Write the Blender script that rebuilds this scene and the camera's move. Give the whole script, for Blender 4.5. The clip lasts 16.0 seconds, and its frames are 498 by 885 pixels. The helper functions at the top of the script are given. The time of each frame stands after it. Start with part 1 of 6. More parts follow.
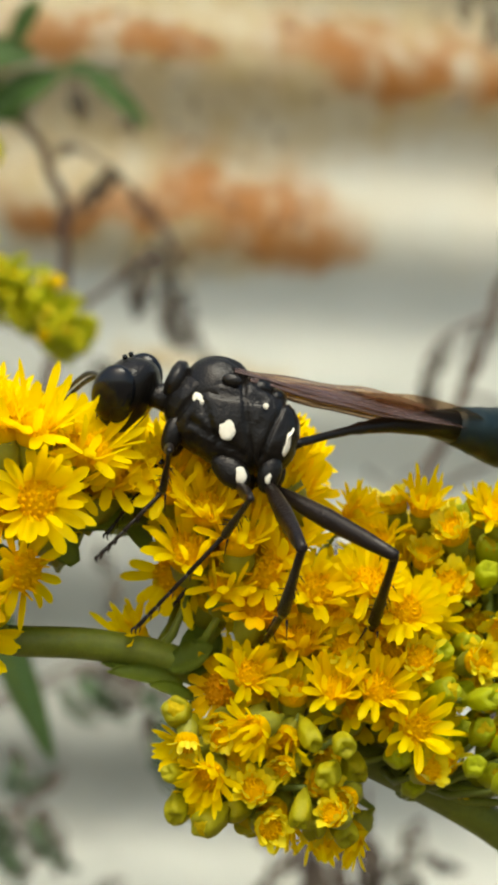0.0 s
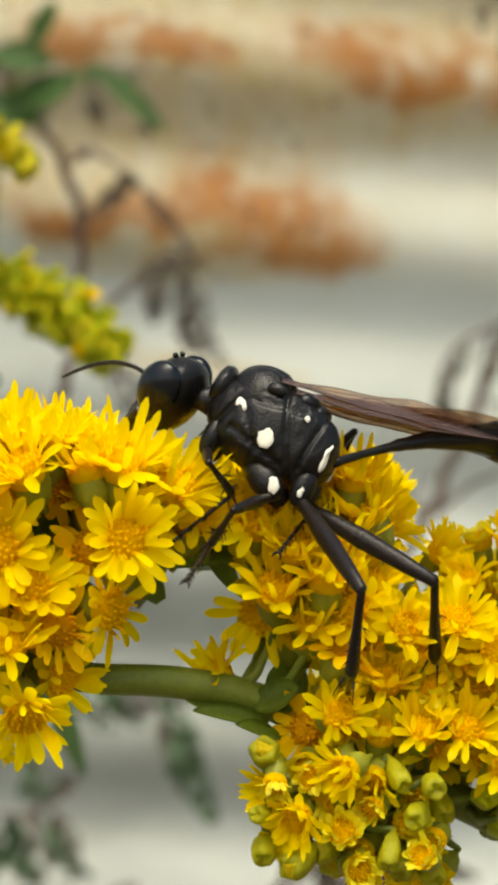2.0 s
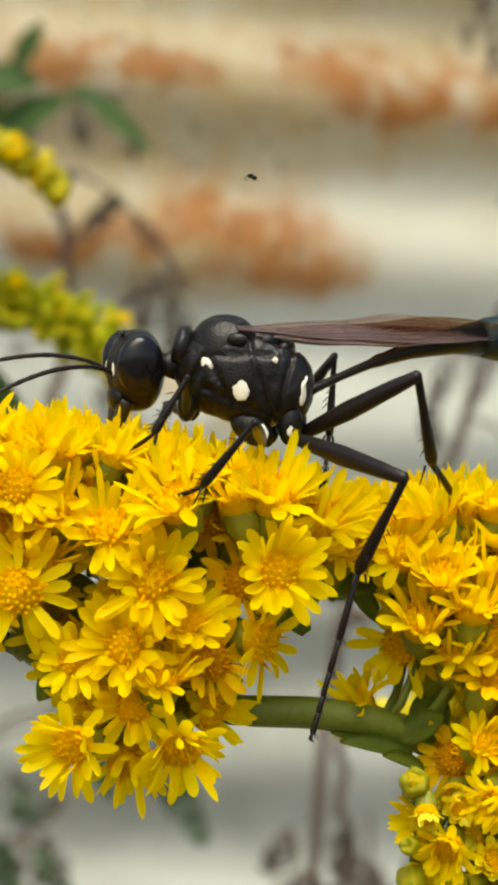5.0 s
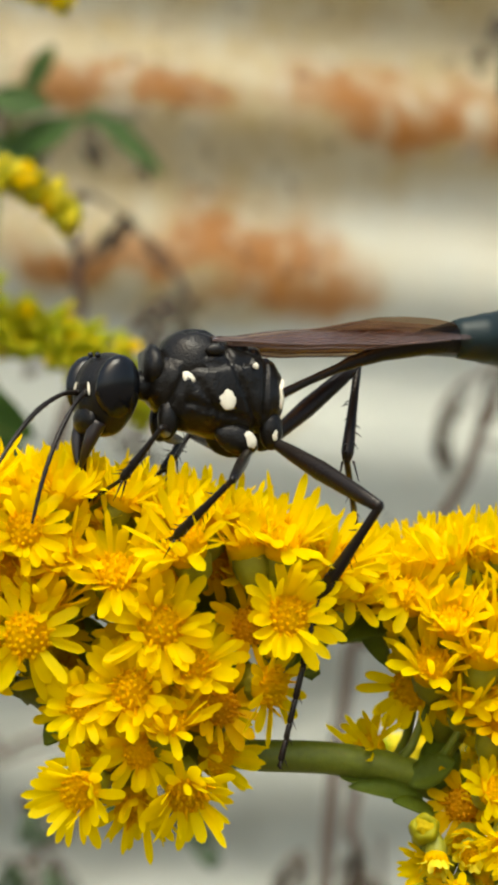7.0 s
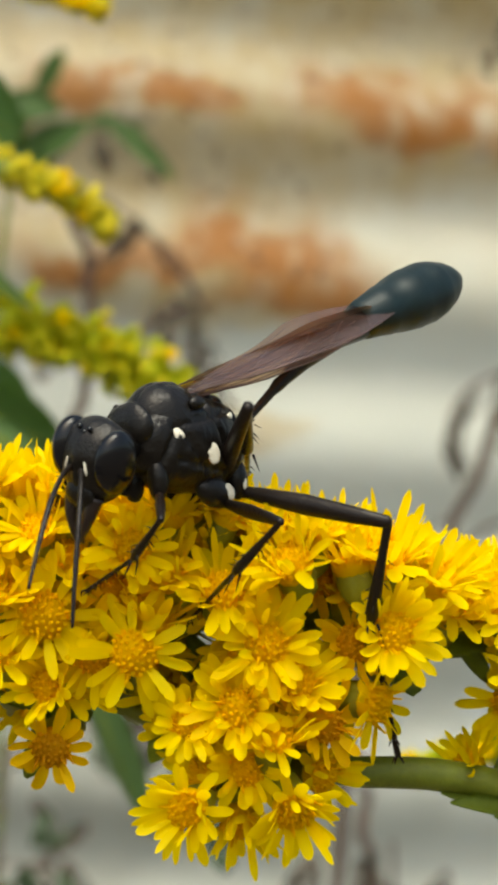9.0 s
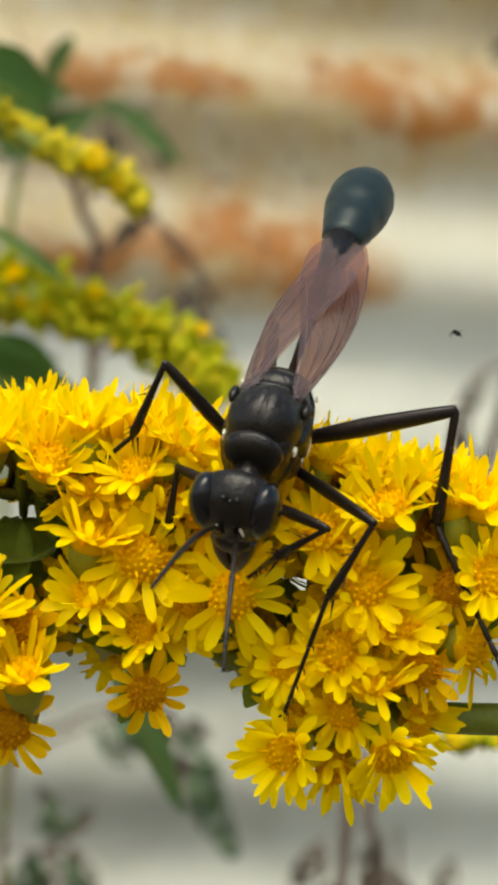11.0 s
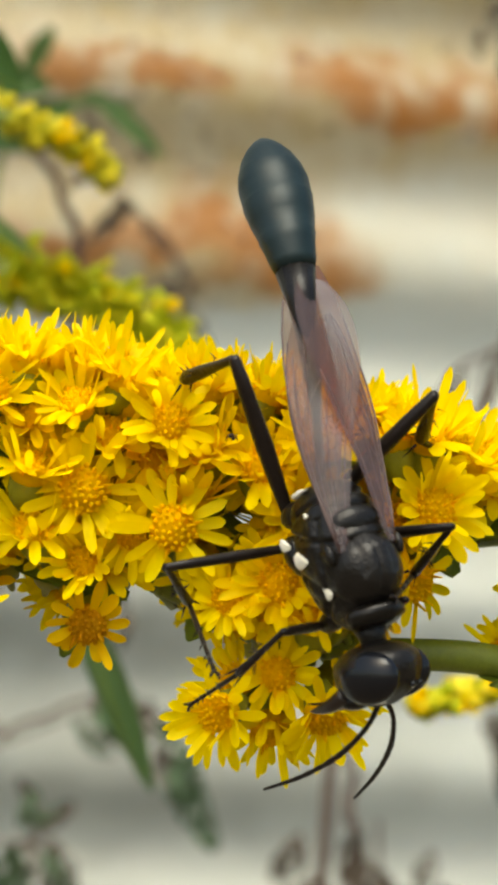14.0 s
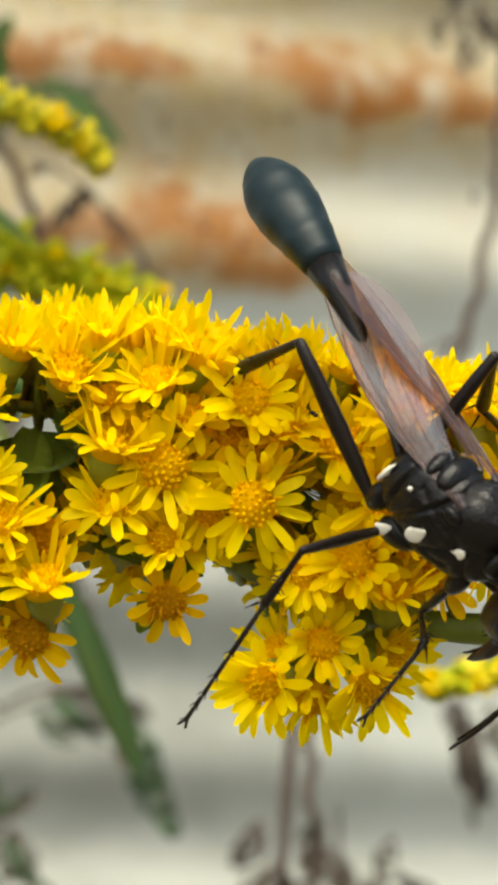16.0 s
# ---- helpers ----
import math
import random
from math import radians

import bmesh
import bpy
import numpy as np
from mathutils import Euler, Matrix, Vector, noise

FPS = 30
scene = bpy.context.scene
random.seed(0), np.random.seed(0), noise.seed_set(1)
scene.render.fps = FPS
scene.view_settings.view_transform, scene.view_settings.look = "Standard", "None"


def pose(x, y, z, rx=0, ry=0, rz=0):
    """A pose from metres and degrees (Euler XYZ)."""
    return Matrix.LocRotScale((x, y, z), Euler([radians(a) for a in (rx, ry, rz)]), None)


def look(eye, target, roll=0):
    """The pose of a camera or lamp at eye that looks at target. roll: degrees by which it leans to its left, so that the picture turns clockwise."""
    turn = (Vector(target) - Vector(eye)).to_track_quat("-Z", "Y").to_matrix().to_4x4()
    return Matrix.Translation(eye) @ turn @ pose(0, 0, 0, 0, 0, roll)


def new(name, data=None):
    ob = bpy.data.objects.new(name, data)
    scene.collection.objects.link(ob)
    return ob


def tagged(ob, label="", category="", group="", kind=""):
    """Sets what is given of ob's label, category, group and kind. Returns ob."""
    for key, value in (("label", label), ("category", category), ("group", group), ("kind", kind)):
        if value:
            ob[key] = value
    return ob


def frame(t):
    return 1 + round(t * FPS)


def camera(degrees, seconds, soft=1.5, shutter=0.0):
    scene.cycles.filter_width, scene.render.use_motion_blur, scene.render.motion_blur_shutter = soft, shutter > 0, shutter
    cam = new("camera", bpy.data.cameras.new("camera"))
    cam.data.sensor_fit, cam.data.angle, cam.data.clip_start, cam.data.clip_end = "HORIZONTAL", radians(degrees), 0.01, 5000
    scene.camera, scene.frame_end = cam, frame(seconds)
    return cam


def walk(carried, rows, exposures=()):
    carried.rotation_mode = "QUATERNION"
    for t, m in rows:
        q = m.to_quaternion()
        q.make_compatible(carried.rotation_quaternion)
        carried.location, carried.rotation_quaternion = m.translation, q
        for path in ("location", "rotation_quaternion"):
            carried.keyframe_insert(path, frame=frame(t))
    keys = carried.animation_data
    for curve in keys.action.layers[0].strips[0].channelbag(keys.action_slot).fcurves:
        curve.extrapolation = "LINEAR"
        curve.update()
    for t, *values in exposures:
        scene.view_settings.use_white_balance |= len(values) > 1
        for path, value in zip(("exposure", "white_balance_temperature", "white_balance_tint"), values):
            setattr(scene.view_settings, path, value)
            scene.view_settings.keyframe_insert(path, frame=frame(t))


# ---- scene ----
cam = camera(11.42, 16.0, soft=3.8)
cam.data.dof.use_dof = True
cam.data.dof.focus_distance = 0.100
cam.data.dof.aperture_fstop = 210.0
BASE = 1.0  # height of the flower spray above the ground, metres


def mm(x, y, z):
    """A place given in millimetres from the flower spray's middle."""
    return Vector((x * 1e-3, y * 1e-3, BASE + z * 1e-3))


# <path>
PATH = [  # seconds; eye (mm); pan, tilt, roll (degrees)
    (0, 10.42, -101.47, -2.84,  -0.248, -0.957, 0.051),
    (0.5, 11.01, -101.68, -3.98,  -0.649, -0.297, -0.125),
    (1, 13.93, -101.10, -2.69,  0.237, -0.511, 0.176),
    (1.5, 10.67, -100.41, -2.69,  -0.134, -1.177, 0.070),
    (2, 7.12, -100.40, -1.42,  -0.428, -0.916, -0.140),
    (2.5, 4.69, -101.25, -1.25,  0.619, -1.336, -0.178),
    (3, 0.85, -103.31, -0.20,  1.003, -1.560, 0.008),
    (3.5, -1.32, -101.29, -1.43,  1.224, -1.526, 0.304),
    (5.8, 1.11, -100.01, -0.71,  -0.063, -0.116, 0.005),
    (6, 1.32, -99.41, -1.60,  0.316, -0.339, 0.126),
    (6.5, 0.95, -99.41, -0.58,  0.045, 0.054, -0.208),
    (7, 0.00, -100.00, 0.00,  -0.000, 0.000, -0.000),
    (7.5, -1.76, -101.80, 0.50,  0.202, 0.281, 0.241),
    (8, -1.68, -101.67, -0.70,  0.334, -0.181, 0.429),
    (8.5, -4.25, -100.45, 1.83,  -0.209, 0.152, -0.130),
    (9, -4.10, -100.25, 0.64,  -0.027, 0.039, 0.153),
    (9.5, -6.23, -99.93, 0.31,  -0.337, 0.130, 0.047),
    (10, -6.74, -98.75, -0.25,  -0.208, 0.114, -0.162),
    (10.2, -7.21, -100.25, -0.55,  -0.260, -0.047, -0.007),
    (12.3, -9.12, -99.44, -2.05,  0.627, -0.172, -0.087),
    (12.5, -9.63, -99.51, -2.27,  0.634, -0.131, 0.125),
    (13, -9.64, -99.98, -3.09,  0.698, -0.261, 0.024),
    (13.5, -7.65, -99.22, -4.20,  0.433, -0.389, 0.053),
    (14, -6.39, -99.33, -3.92,  0.382, -0.178, -0.112),
    (14.5, -6.19, -99.68, -5.10,  0.703, -0.929, 0.150),
    (15, -9.51, -99.00, -4.92,  0.781, -0.757, -0.105),
    (15.5, -10.18, -100.72, -4.22,  1.561, -0.472, -0.142),
    (16, -11.56, -100.41, -4.40,  1.594, -0.419, -0.045),
]
# </path>
walk(cam, [(t, Matrix.Translation(mm(x, y, z)) @ pose(0, 0, 0, 90 + tilt, 0, -pan) @ pose(0, 0, 0, 0, 0, -roll))
           for t, x, y, z, pan, tilt, roll in PATH], exposures=[(0.0, 0.93, 7000, 1), (12.3, 0.93, 7000, 1), (13.5, 1.02, 7000, 1), (16.0, 1.02, 7000, 1)])

# ---- light: a bright overcast sky ----
world = bpy.data.worlds.new("sky")
scene.world = world
world.use_nodes = True
nt = world.node_tree
sky = nt.nodes.new("ShaderNodeTexSky")
sky.sky_type = "NISHITA"
sky.sun_disc = False
sky.sun_elevation = radians(58)
sky.sun_rotation = radians(200)
sky.dust_density = 4.0
nt.links.new(sky.outputs[0], nt.nodes["Background"].inputs[0])
nt.nodes["Background"].inputs[1].default_value = 0.13
sun = new("sun", bpy.data.lights.new("sun", "SUN"))
sun.data.energy = 1.6
sun.data.angle = radians(30)
sun.data.color = (1.0, 0.95, 0.88)
sun.matrix_basis = look((0.4, -1.15, 3.4), (0, 0, 0))


# ---- materials ----
def material(name, color, rough=0.6, metal=0.0, var=0.25, scale=400.0, bump=0.0, bump_scale=None, hue=None, coat=0.0, spec=0.5):
    """A surface with broad and fine variation of its colour, and fine relief. scale: features per metre."""
    m = bpy.data.materials.new(name)
    m.use_nodes = True
    n, l = m.node_tree.nodes, m.node_tree.links
    b = n["Principled BSDF"]
    b.inputs["Roughness"].default_value = rough
    b.inputs["Metallic"].default_value = metal
    b.inputs["Coat Weight"].default_value = coat
    b.inputs["Specular IOR Level"].default_value = spec
    co = n.new("ShaderNodeTexCoord")
    big, fine = n.new("ShaderNodeTexNoise"), n.new("ShaderNodeTexNoise")
    big.inputs["Scale"].default_value = scale
    fine.inputs["Scale"].default_value = scale * 7
    fine.inputs["Detail"].default_value = 4
    mix = n.new("ShaderNodeMix")
    mix.data_type = "FLOAT"
    mix.inputs[0].default_value = 0.5
    info = n.new("ShaderNodeObjectInfo")
    for k in (big, fine):
        l.new(co.outputs["Object"], k.inputs["Vector"])
    l.new(big.outputs[0], mix.inputs[2])
    l.new(fine.outputs[0], mix.inputs[3])
    add = n.new("ShaderNodeMath")
    add.operation = "MULTIPLY_ADD"
    add.inputs[1].default_value = 0.35
    l.new(info.outputs["Random"], add.inputs[0])
    l.new(mix.outputs[0], add.inputs[2])
    ramp = n.new("ShaderNodeValToRGB")
    c2 = hue or color
    ramp.color_ramp.elements[0].position, ramp.color_ramp.elements[1].position = 0.35, 0.95
    ramp.color_ramp.elements[0].color = (*[max(0, c * (1 - var)) for c in color], 1)
    ramp.color_ramp.elements[1].color = (*[min(1, c * (1 + var)) for c in c2], 1)
    l.new(add.outputs[0], ramp.inputs[0])
    l.new(ramp.outputs[0], b.inputs["Base Color"])
    if bump:
        bp = n.new("ShaderNodeBump")
        bp.inputs["Strength"].default_value = bump
        bp.inputs["Distance"].default_value = 0.3 / (bump_scale or scale * 7)
        if bump_scale:
            f2 = n.new("ShaderNodeTexNoise")
            f2.inputs["Scale"].default_value = bump_scale
            l.new(co.outputs["Object"], f2.inputs["Vector"])
            l.new(f2.outputs[0], bp.inputs["Height"])
        else:
            l.new(fine.outputs[0], bp.inputs["Height"])
        l.new(bp.outputs[0], b.inputs["Normal"])
    return m


def leafy(m, color, amount=0.35):
    """Lets light through a thin petal or leaf."""
    n, l = m.node_tree.nodes, m.node_tree.links
    tr = n.new("ShaderNodeBsdfTranslucent")
    tr.inputs[0].default_value = (*color, 1)
    mix = n.new("ShaderNodeMixShader")
    mix.inputs[0].default_value = amount
    out = n["Material Output"]
    l.new(n["Principled BSDF"].outputs[0], mix.inputs[1])
    l.new(tr.outputs[0], mix.inputs[2])
    l.new(mix.outputs[0], out.inputs[0])
    return m


PETAL = leafy(material("petal", (0.94, 0.73, 0.004), 0.6, var=0.11, scale=600, bump=0.25, spec=0.15), (1.0, 0.79, 0.01), 0.56)
PETAL_OLD = leafy(material("browned_petal", (0.86, 0.55, 0.005), 0.65, var=0.14, scale=600, bump=0.3, spec=0.12), (0.95, 0.58, 0.01), 0.45)
DISC = leafy(material("disc_floret", (0.91, 0.63, 0.003), 0.6, var=0.12, scale=900, bump=0.4, spec=0.1), (1.0, 0.72, 0.008), 0.6)
DISC_OLD = leafy(material("withered_floret", (0.66, 0.33, 0.005), 0.75, var=0.2, scale=900, bump=0.4, spec=0.1), (0.8, 0.4, 0.01), 0.4)
YELLOW_BUD = leafy(material("bud_lemon_yellow", (0.80, 0.70, 0.02), 0.5, var=0.15, scale=700, bump=0.3), (0.85, 0.72, 0.02), 0.35)
BUD = leafy(material("bud_green_yellow", (0.40, 0.37, 0.008), 0.55, var=0.35, scale=700, bump=0.5, spec=0.25), (0.5, 0.5, 0.01), 0.3)
LIME_BUD = leafy(material("bud_lime_green", (0.44, 0.48, 0.012), 0.55, var=0.3, scale=700, bump=0.5, spec=0.25), (0.6, 0.66, 0.02), 0.4)
BUD_TIP = leafy(material("bud_tip", (0.62, 0.46, 0.006), 0.7, var=0.35, scale=2600, bump=0.9, spec=0.15), (0.7, 0.55, 0.01), 0.3)
BRACT = leafy(material("bract_green", (0.30, 0.30, 0.02), 0.5, var=0.3, scale=700, bump=0.3), (0.42, 0.42, 0.03), 0.35)
BRACT_LEAF = leafy(material("bract_leaf_green", (0.17, 0.23, 0.03), 0.5, var=0.35, scale=500, bump=0.4), (0.28, 0.36, 0.04), 0.35)
STEM = leafy(material("green_stem", (0.17, 0.21, 0.016), 0.55, var=0.35, scale=500, bump=0.5), (0.27, 0.33, 0.025), 0.2)
LEAF = leafy(material("green_leaf", (0.07, 0.14, 0.03), 0.5, var=0.35, scale=120, bump=0.4), (0.12, 0.25, 0.04), 0.3)
SPRAY_LEAF = leafy(material("spray_leaf", (0.11, 0.19, 0.06), 0.55, var=0.3, scale=120, bump=0.4), (0.18, 0.3, 0.08), 0.35)
EATEN_LEAF = leafy(material("eaten_leaf", (0.06, 0.105, 0.045), 0.7, var=0.45, scale=160, bump=0.5), (0.1, 0.14, 0.05), 0.25)
DRY_STEM = material("dry_stem", (0.085, 0.052, 0.036), 0.8, var=0.35, scale=150, bump=0.6)
DRY_LEAF = material("withered_leaf", (0.06, 0.045, 0.03), 0.85, var=0.5, scale=120, bump=0.6)
CHITIN = material("black_chitin", (0.006, 0.005, 0.004), 0.29, var=0.5, scale=500, bump=0.9, bump_scale=9000, spec=0.24)
EYE = material("black_eye", (0.004, 0.0045, 0.006), 0.2, var=0.2, scale=500, bump=0.12, bump_scale=20000, spec=0.3)
GASTER = material("blue_black_chitin", (0.004, 0.012, 0.013), 0.46, 0.1, var=0.3, scale=400, bump=0.4, bump_scale=14000, spec=0.34)
LEG = material("brown_black_chitin", (0.009, 0.006, 0.0045), 0.33, var=0.4, scale=700, bump=0.6, bump_scale=7000, spec=0.22)
JAW = material("dark_red_chitin", (0.012, 0.006, 0.004), 0.35, var=0.3, scale=700)
HAIR = material("white_hair_patch", (0.70, 0.67, 0.55), 0.85, var=0.15, scale=2500, bump=0.8)


def wing_material():
    m = bpy.data.materials.new("smoky_wing")
    m.use_nodes = True
    n, l = m.node_tree.nodes, m.node_tree.links
    b = n["Principled BSDF"]
    co, noise_ = n.new("ShaderNodeTexCoord"), n.new("ShaderNodeTexNoise")
    noise_.inputs["Scale"].default_value = 350
    l.new(co.outputs["Object"], noise_.inputs["Vector"])
    ramp = n.new("ShaderNodeValToRGB")
    ramp.color_ramp.elements[0].color = (0.09, 0.066, 0.062, 1)
    ramp.color_ramp.elements[1].color = (0.20, 0.152, 0.158, 1)
    l.new(noise_.outputs[0], ramp.inputs[0])
    l.new(ramp.outputs[0], b.inputs["Base Color"])
    b.inputs["Roughness"].default_value = 0.32
    b.inputs["Specular IOR Level"].default_value = 0.6
    b.inputs["Thin Film Thickness"].default_value = 330
    b.inputs["Thin Film IOR"].default_value = 1.5
    tr = n.new("ShaderNodeBsdfTransparent")
    tr.inputs[0].default_value = (0.76, 0.54, 0.36, 1)
    mix = n.new("ShaderNodeMixShader")
    mix.inputs[0].default_value = 0.35
    l.new(tr.outputs[0], mix.inputs[1])
    l.new(b.outputs[0], mix.inputs[2])
    l.new(mix.outputs[0], n["Material Output"].inputs[0])
    return m


WING = wing_material()
VEIN = material("wing_vein", (0.075, 0.042, 0.036), 0.5, var=0.2, scale=700)


def wall_material():
    """White painted sheet steel with rust that has broken through along two of its ridges."""
    m = bpy.data.materials.new("rusty_white_sheet")
    m.use_nodes = True
    n, l = m.node_tree.nodes, m.node_tree.links
    b = n["Principled BSDF"]

    def math_(op, a, c, clamp=False):
        k = n.new("ShaderNodeMath")
        k.operation, k.use_clamp = op, clamp
        for i, v in enumerate((a, c)):
            if isinstance(v, (int, float)):
                k.inputs[i].default_value = v
            else:
                l.new(v, k.inputs[i])
        return k.outputs[0]

    def noise_(scale, detail=3.0, stretch=(1, 1, 1)):
        mp, k = n.new("ShaderNodeMapping"), n.new("ShaderNodeTexNoise")
        mp.inputs["Scale"].default_value = stretch
        k.inputs["Scale"].default_value, k.inputs["Detail"].default_value = scale, detail
        l.new(co.outputs["Object"], mp.inputs["Vector"])
        l.new(mp.outputs[0], k.inputs["Vector"])
        return k.outputs[0]

    def smooth(v, lo, hi):
        k = n.new("ShaderNodeMapRange")
        k.interpolation_type = "SMOOTHSTEP"
        k.inputs["From Min"].default_value, k.inputs["From Max"].default_value = lo, hi
        l.new(v, k.inputs["Value"])
        return k.outputs["Result"]

    co = n.new("ShaderNodeTexCoord")
    sep = n.new("ShaderNodeSeparateXYZ")
    l.new(co.outputs["Object"], sep.inputs[0])
    x, z = sep.outputs["X"], sep.outputs["Z"]
    warp = math_("MULTIPLY", math_("SUBTRACT", noise_(26, 6), 0.5), 0.09)
    warp2 = math_("MULTIPLY", math_("SUBTRACT", noise_(21, 6, (1, 1, 1.7)), 0.5), 0.06)

    def blot(cx, cz, rx, rz, soft=0.8):
        u = math_("DIVIDE", math_("ADD", math_("SUBTRACT", x, cx), warp), rx)
        v = math_("DIVIDE", math_("ADD", math_("SUBTRACT", z, cz), warp2), rz)
        d = math_("ADD", math_("MULTIPLY", u, u), math_("MULTIPLY", v, v))
        return smooth(d, 1.0 + soft, 1.0 - soft)

    def most(*vs):
        r = vs[0]
        for v in vs[1:]:
            r = math_("MAXIMUM", r, v)
        return r

    # stain: thin yellow-brown wash; heavy: bare rust
    stain = most(*[blot(*q) for q in STAINS])
    heavy = most(*[blot(*q) for q in RUST])
    streaks = noise_(70, 6, (1, 1, 0.6))
    vo = n.new("ShaderNodeTexVoronoi")
    vo.inputs["Scale"].default_value = 130
    l.new(co.outputs["Object"], vo.inputs["Vector"])
    speck = math_("MULTIPLY", smooth(vo.outputs["Distance"], 0.34, 0.12), smooth(noise_(75, 2), 0.46, 0.62))
    vo2 = n.new("ShaderNodeTexVoronoi")
    vo2.inputs["Scale"].default_value = 420
    l.new(co.outputs["Object"], vo2.inputs["Vector"])
    pits = math_("MULTIPLY", smooth(vo2.outputs["Distance"], 0.36, 0.15), smooth(noise_(60, 2), 0.42, 0.62))
    paint = n.new("ShaderNodeValToRGB")
    paint.color_ramp.elements[0].position, paint.color_ramp.elements[1].position = 0.3, 0.75
    paint.color_ramp.elements[0].color = (0.60, 0.62, 0.55, 1)
    paint.color_ramp.elements[1].color = (0.79, 0.795, 0.71, 1)
    l.new(noise_(14, 6, (0.35, 1, 1.5)), paint.inputs[0])

    def over(base, fac, color):
        k = n.new("ShaderNodeMix")
        k.data_type = "RGBA"
        l.new(fac, k.inputs[0])
        l.new(base, k.inputs[6])
        k.inputs[7].default_value = (*color, 1)
        return k.outputs[2]

    wash = math_("MULTIPLY", blot(-0.02, 0.135, 0.24, 0.075, 0.7), math_("ADD", math_("MULTIPLY", noise_(30, 4, (1, 1, 0.5)), 0.8), 0.1), True)
    c = over(paint.outputs[0], wash, (0.70, 0.63, 0.46))
    # greyer patch low on the left: shade put into the sheet's colour, broken by noise
    low_shade = math_("MULTIPLY", blot(-0.05, -0.125, 0.12, 0.07, 0.9), math_("ADD", math_("MULTIPLY", noise_(40, 5), 1.0), 0.15), True)
    c = over(c, low_shade, (0.40, 0.41, 0.35))
    c = over(c, math_("MULTIPLY", stain, math_("SUBTRACT", math_("MULTIPLY", streaks, 1.5), 0.14), True), (0.57, 0.44, 0.20))
    c = over(c, math_("MULTIPLY", math_("MULTIPLY", heavy, smooth(streaks, 0.24, 0.55)), 0.92), (0.45, 0.18, 0.025))
    c = over(c, math_("MULTIPLY", math_("MULTIPLY", most(stain, heavy), pits), 0.8), (0.20, 0.09, 0.03))
    c = over(c, math_("MULTIPLY", most(math_("MULTIPLY", stain, 0.8), heavy), speck), (0.10, 0.035, 0.015))
    l.new(c, b.inputs["Base Color"])
    b.inputs["Roughness"].default_value = 0.55
    bp = n.new("ShaderNodeBump")
    bp.inputs["Strength"].default_value = 0.4
    bp.inputs["Distance"].default_value = 0.0012
    l.new(math_("ADD", math_("MULTIPLY", speck, most(stain, heavy)), math_("MULTIPLY", streaks, 0.4)), bp.inputs["Height"])
    l.new(bp.outputs[0], b.inputs["Normal"])
    return m


# on the sheet, metres from the point behind the spray: across, up, half width, half height
STAINS = [(0.07, 0.203, 0.13, 0.026, 0.8), (0.010, 0.157, 0.18, 0.0412, 0.6), (-0.0458, 0.0798, 0.0898, 0.0287, 0.6), (-0.1883, 0.108, 0.0748, 0.0499, 0.9), (-0.0529, 0.1093, 0.0948, 0.0224, 0.8), (-0.02, 0.008, 0.036, 0.008, 0.9)]
RUST = [(0.066, 0.151, 0.048, 0.017, 0.9), (0.034, 0.157, 0.028, 0.013, 0.95), (0.012, 0.081, 0.030, 0.022, 0.9), (-0.020, 0.088, 0.030, 0.017, 0.95), (-0.048, 0.0775, 0.0274, 0.0105, 0.9), (-0.0811, 0.0725, 0.0299, 0.008, 0.9), (-0.0634, 0.1512, 0.0474, 0.01, 0.95), (0.1105, 0.1487, 0.0374, 0.008, 0.9)]
WALL = wall_material()
SOIL = material("soil", (0.10, 0.075, 0.05), 0.95, var=0.5, scale=12, bump=1.0)


# ---- mesh helpers ----
def part(name, bm, mat, parent=None, label="", smooth=True):
    """One mesh object from a bmesh, under a thing or a part."""
    me = bpy.data.meshes.new(name)
    bm.to_mesh(me)
    bm.free()
    me.materials.append(mat)
    if smooth:
        for p in me.polygons:
            p.use_smooth = True
    ob = new(name, me)
    ob.parent = parent
    return tagged(ob, label)


def share(name, me, parent, m, label=""):
    """Another object on a mesh that exists already."""
    ob = new(name, me)
    ob.parent = parent
    ob.matrix_basis = m
    return tagged(ob, label)


def rings(bm, sections, sides=16, power=1.0):
    """A closed skin over rings; each section: a list of points' centre, its two half axes as vectors."""
    loops = []
    for c, a, b in sections:
        turn = [(math.cos(2 * math.pi * k / sides), math.sin(2 * math.pi * k / sides)) for k in range(sides)]
        loops.append([bm.verts.new(c + a * math.copysign(abs(x) ** power, x) + b * math.copysign(abs(y) ** power, y)) for x, y in turn])
    for p, q in zip(loops, loops[1:]):
        for k in range(sides):
            bm.faces.new((p[k], p[(k + 1) % sides], q[(k + 1) % sides], q[k]))
    bm.faces.new(loops[0][::-1])
    bm.faces.new(loops[-1])


def lathe(bm, rows, sides=16, power=1.0):
    """Rows along x: x, height of the middle, half width, half height (millimetres). power under 1: boxier rings."""
    rings(bm, [(Vector((x, 0, zc)) * 1e-3, Vector((0, w, 0)) * 1e-3, Vector((0, 0, h)) * 1e-3) for x, zc, w, h in rows], sides, power)


def tube(bm, points, radii, sides=8):
    """A round tube through points (metres), with a radius at each."""
    pts = [Vector(p) for p in points]
    sec, ref = [], Vector((0.13, 0.21, 0.97))
    for i, p in enumerate(pts):
        d = (pts[min(i + 1, len(pts) - 1)] - pts[max(i - 1, 0)]).normalized()
        a = (ref - d * ref.dot(d))
        if a.length < 1e-3:
            a = d.orthogonal()
        a.normalize()
        ref = a
        r = radii[i] if isinstance(radii, (list, tuple)) else radii
        sec.append((p, a * r, d.cross(a) * r))
    rings(bm, sec, sides)


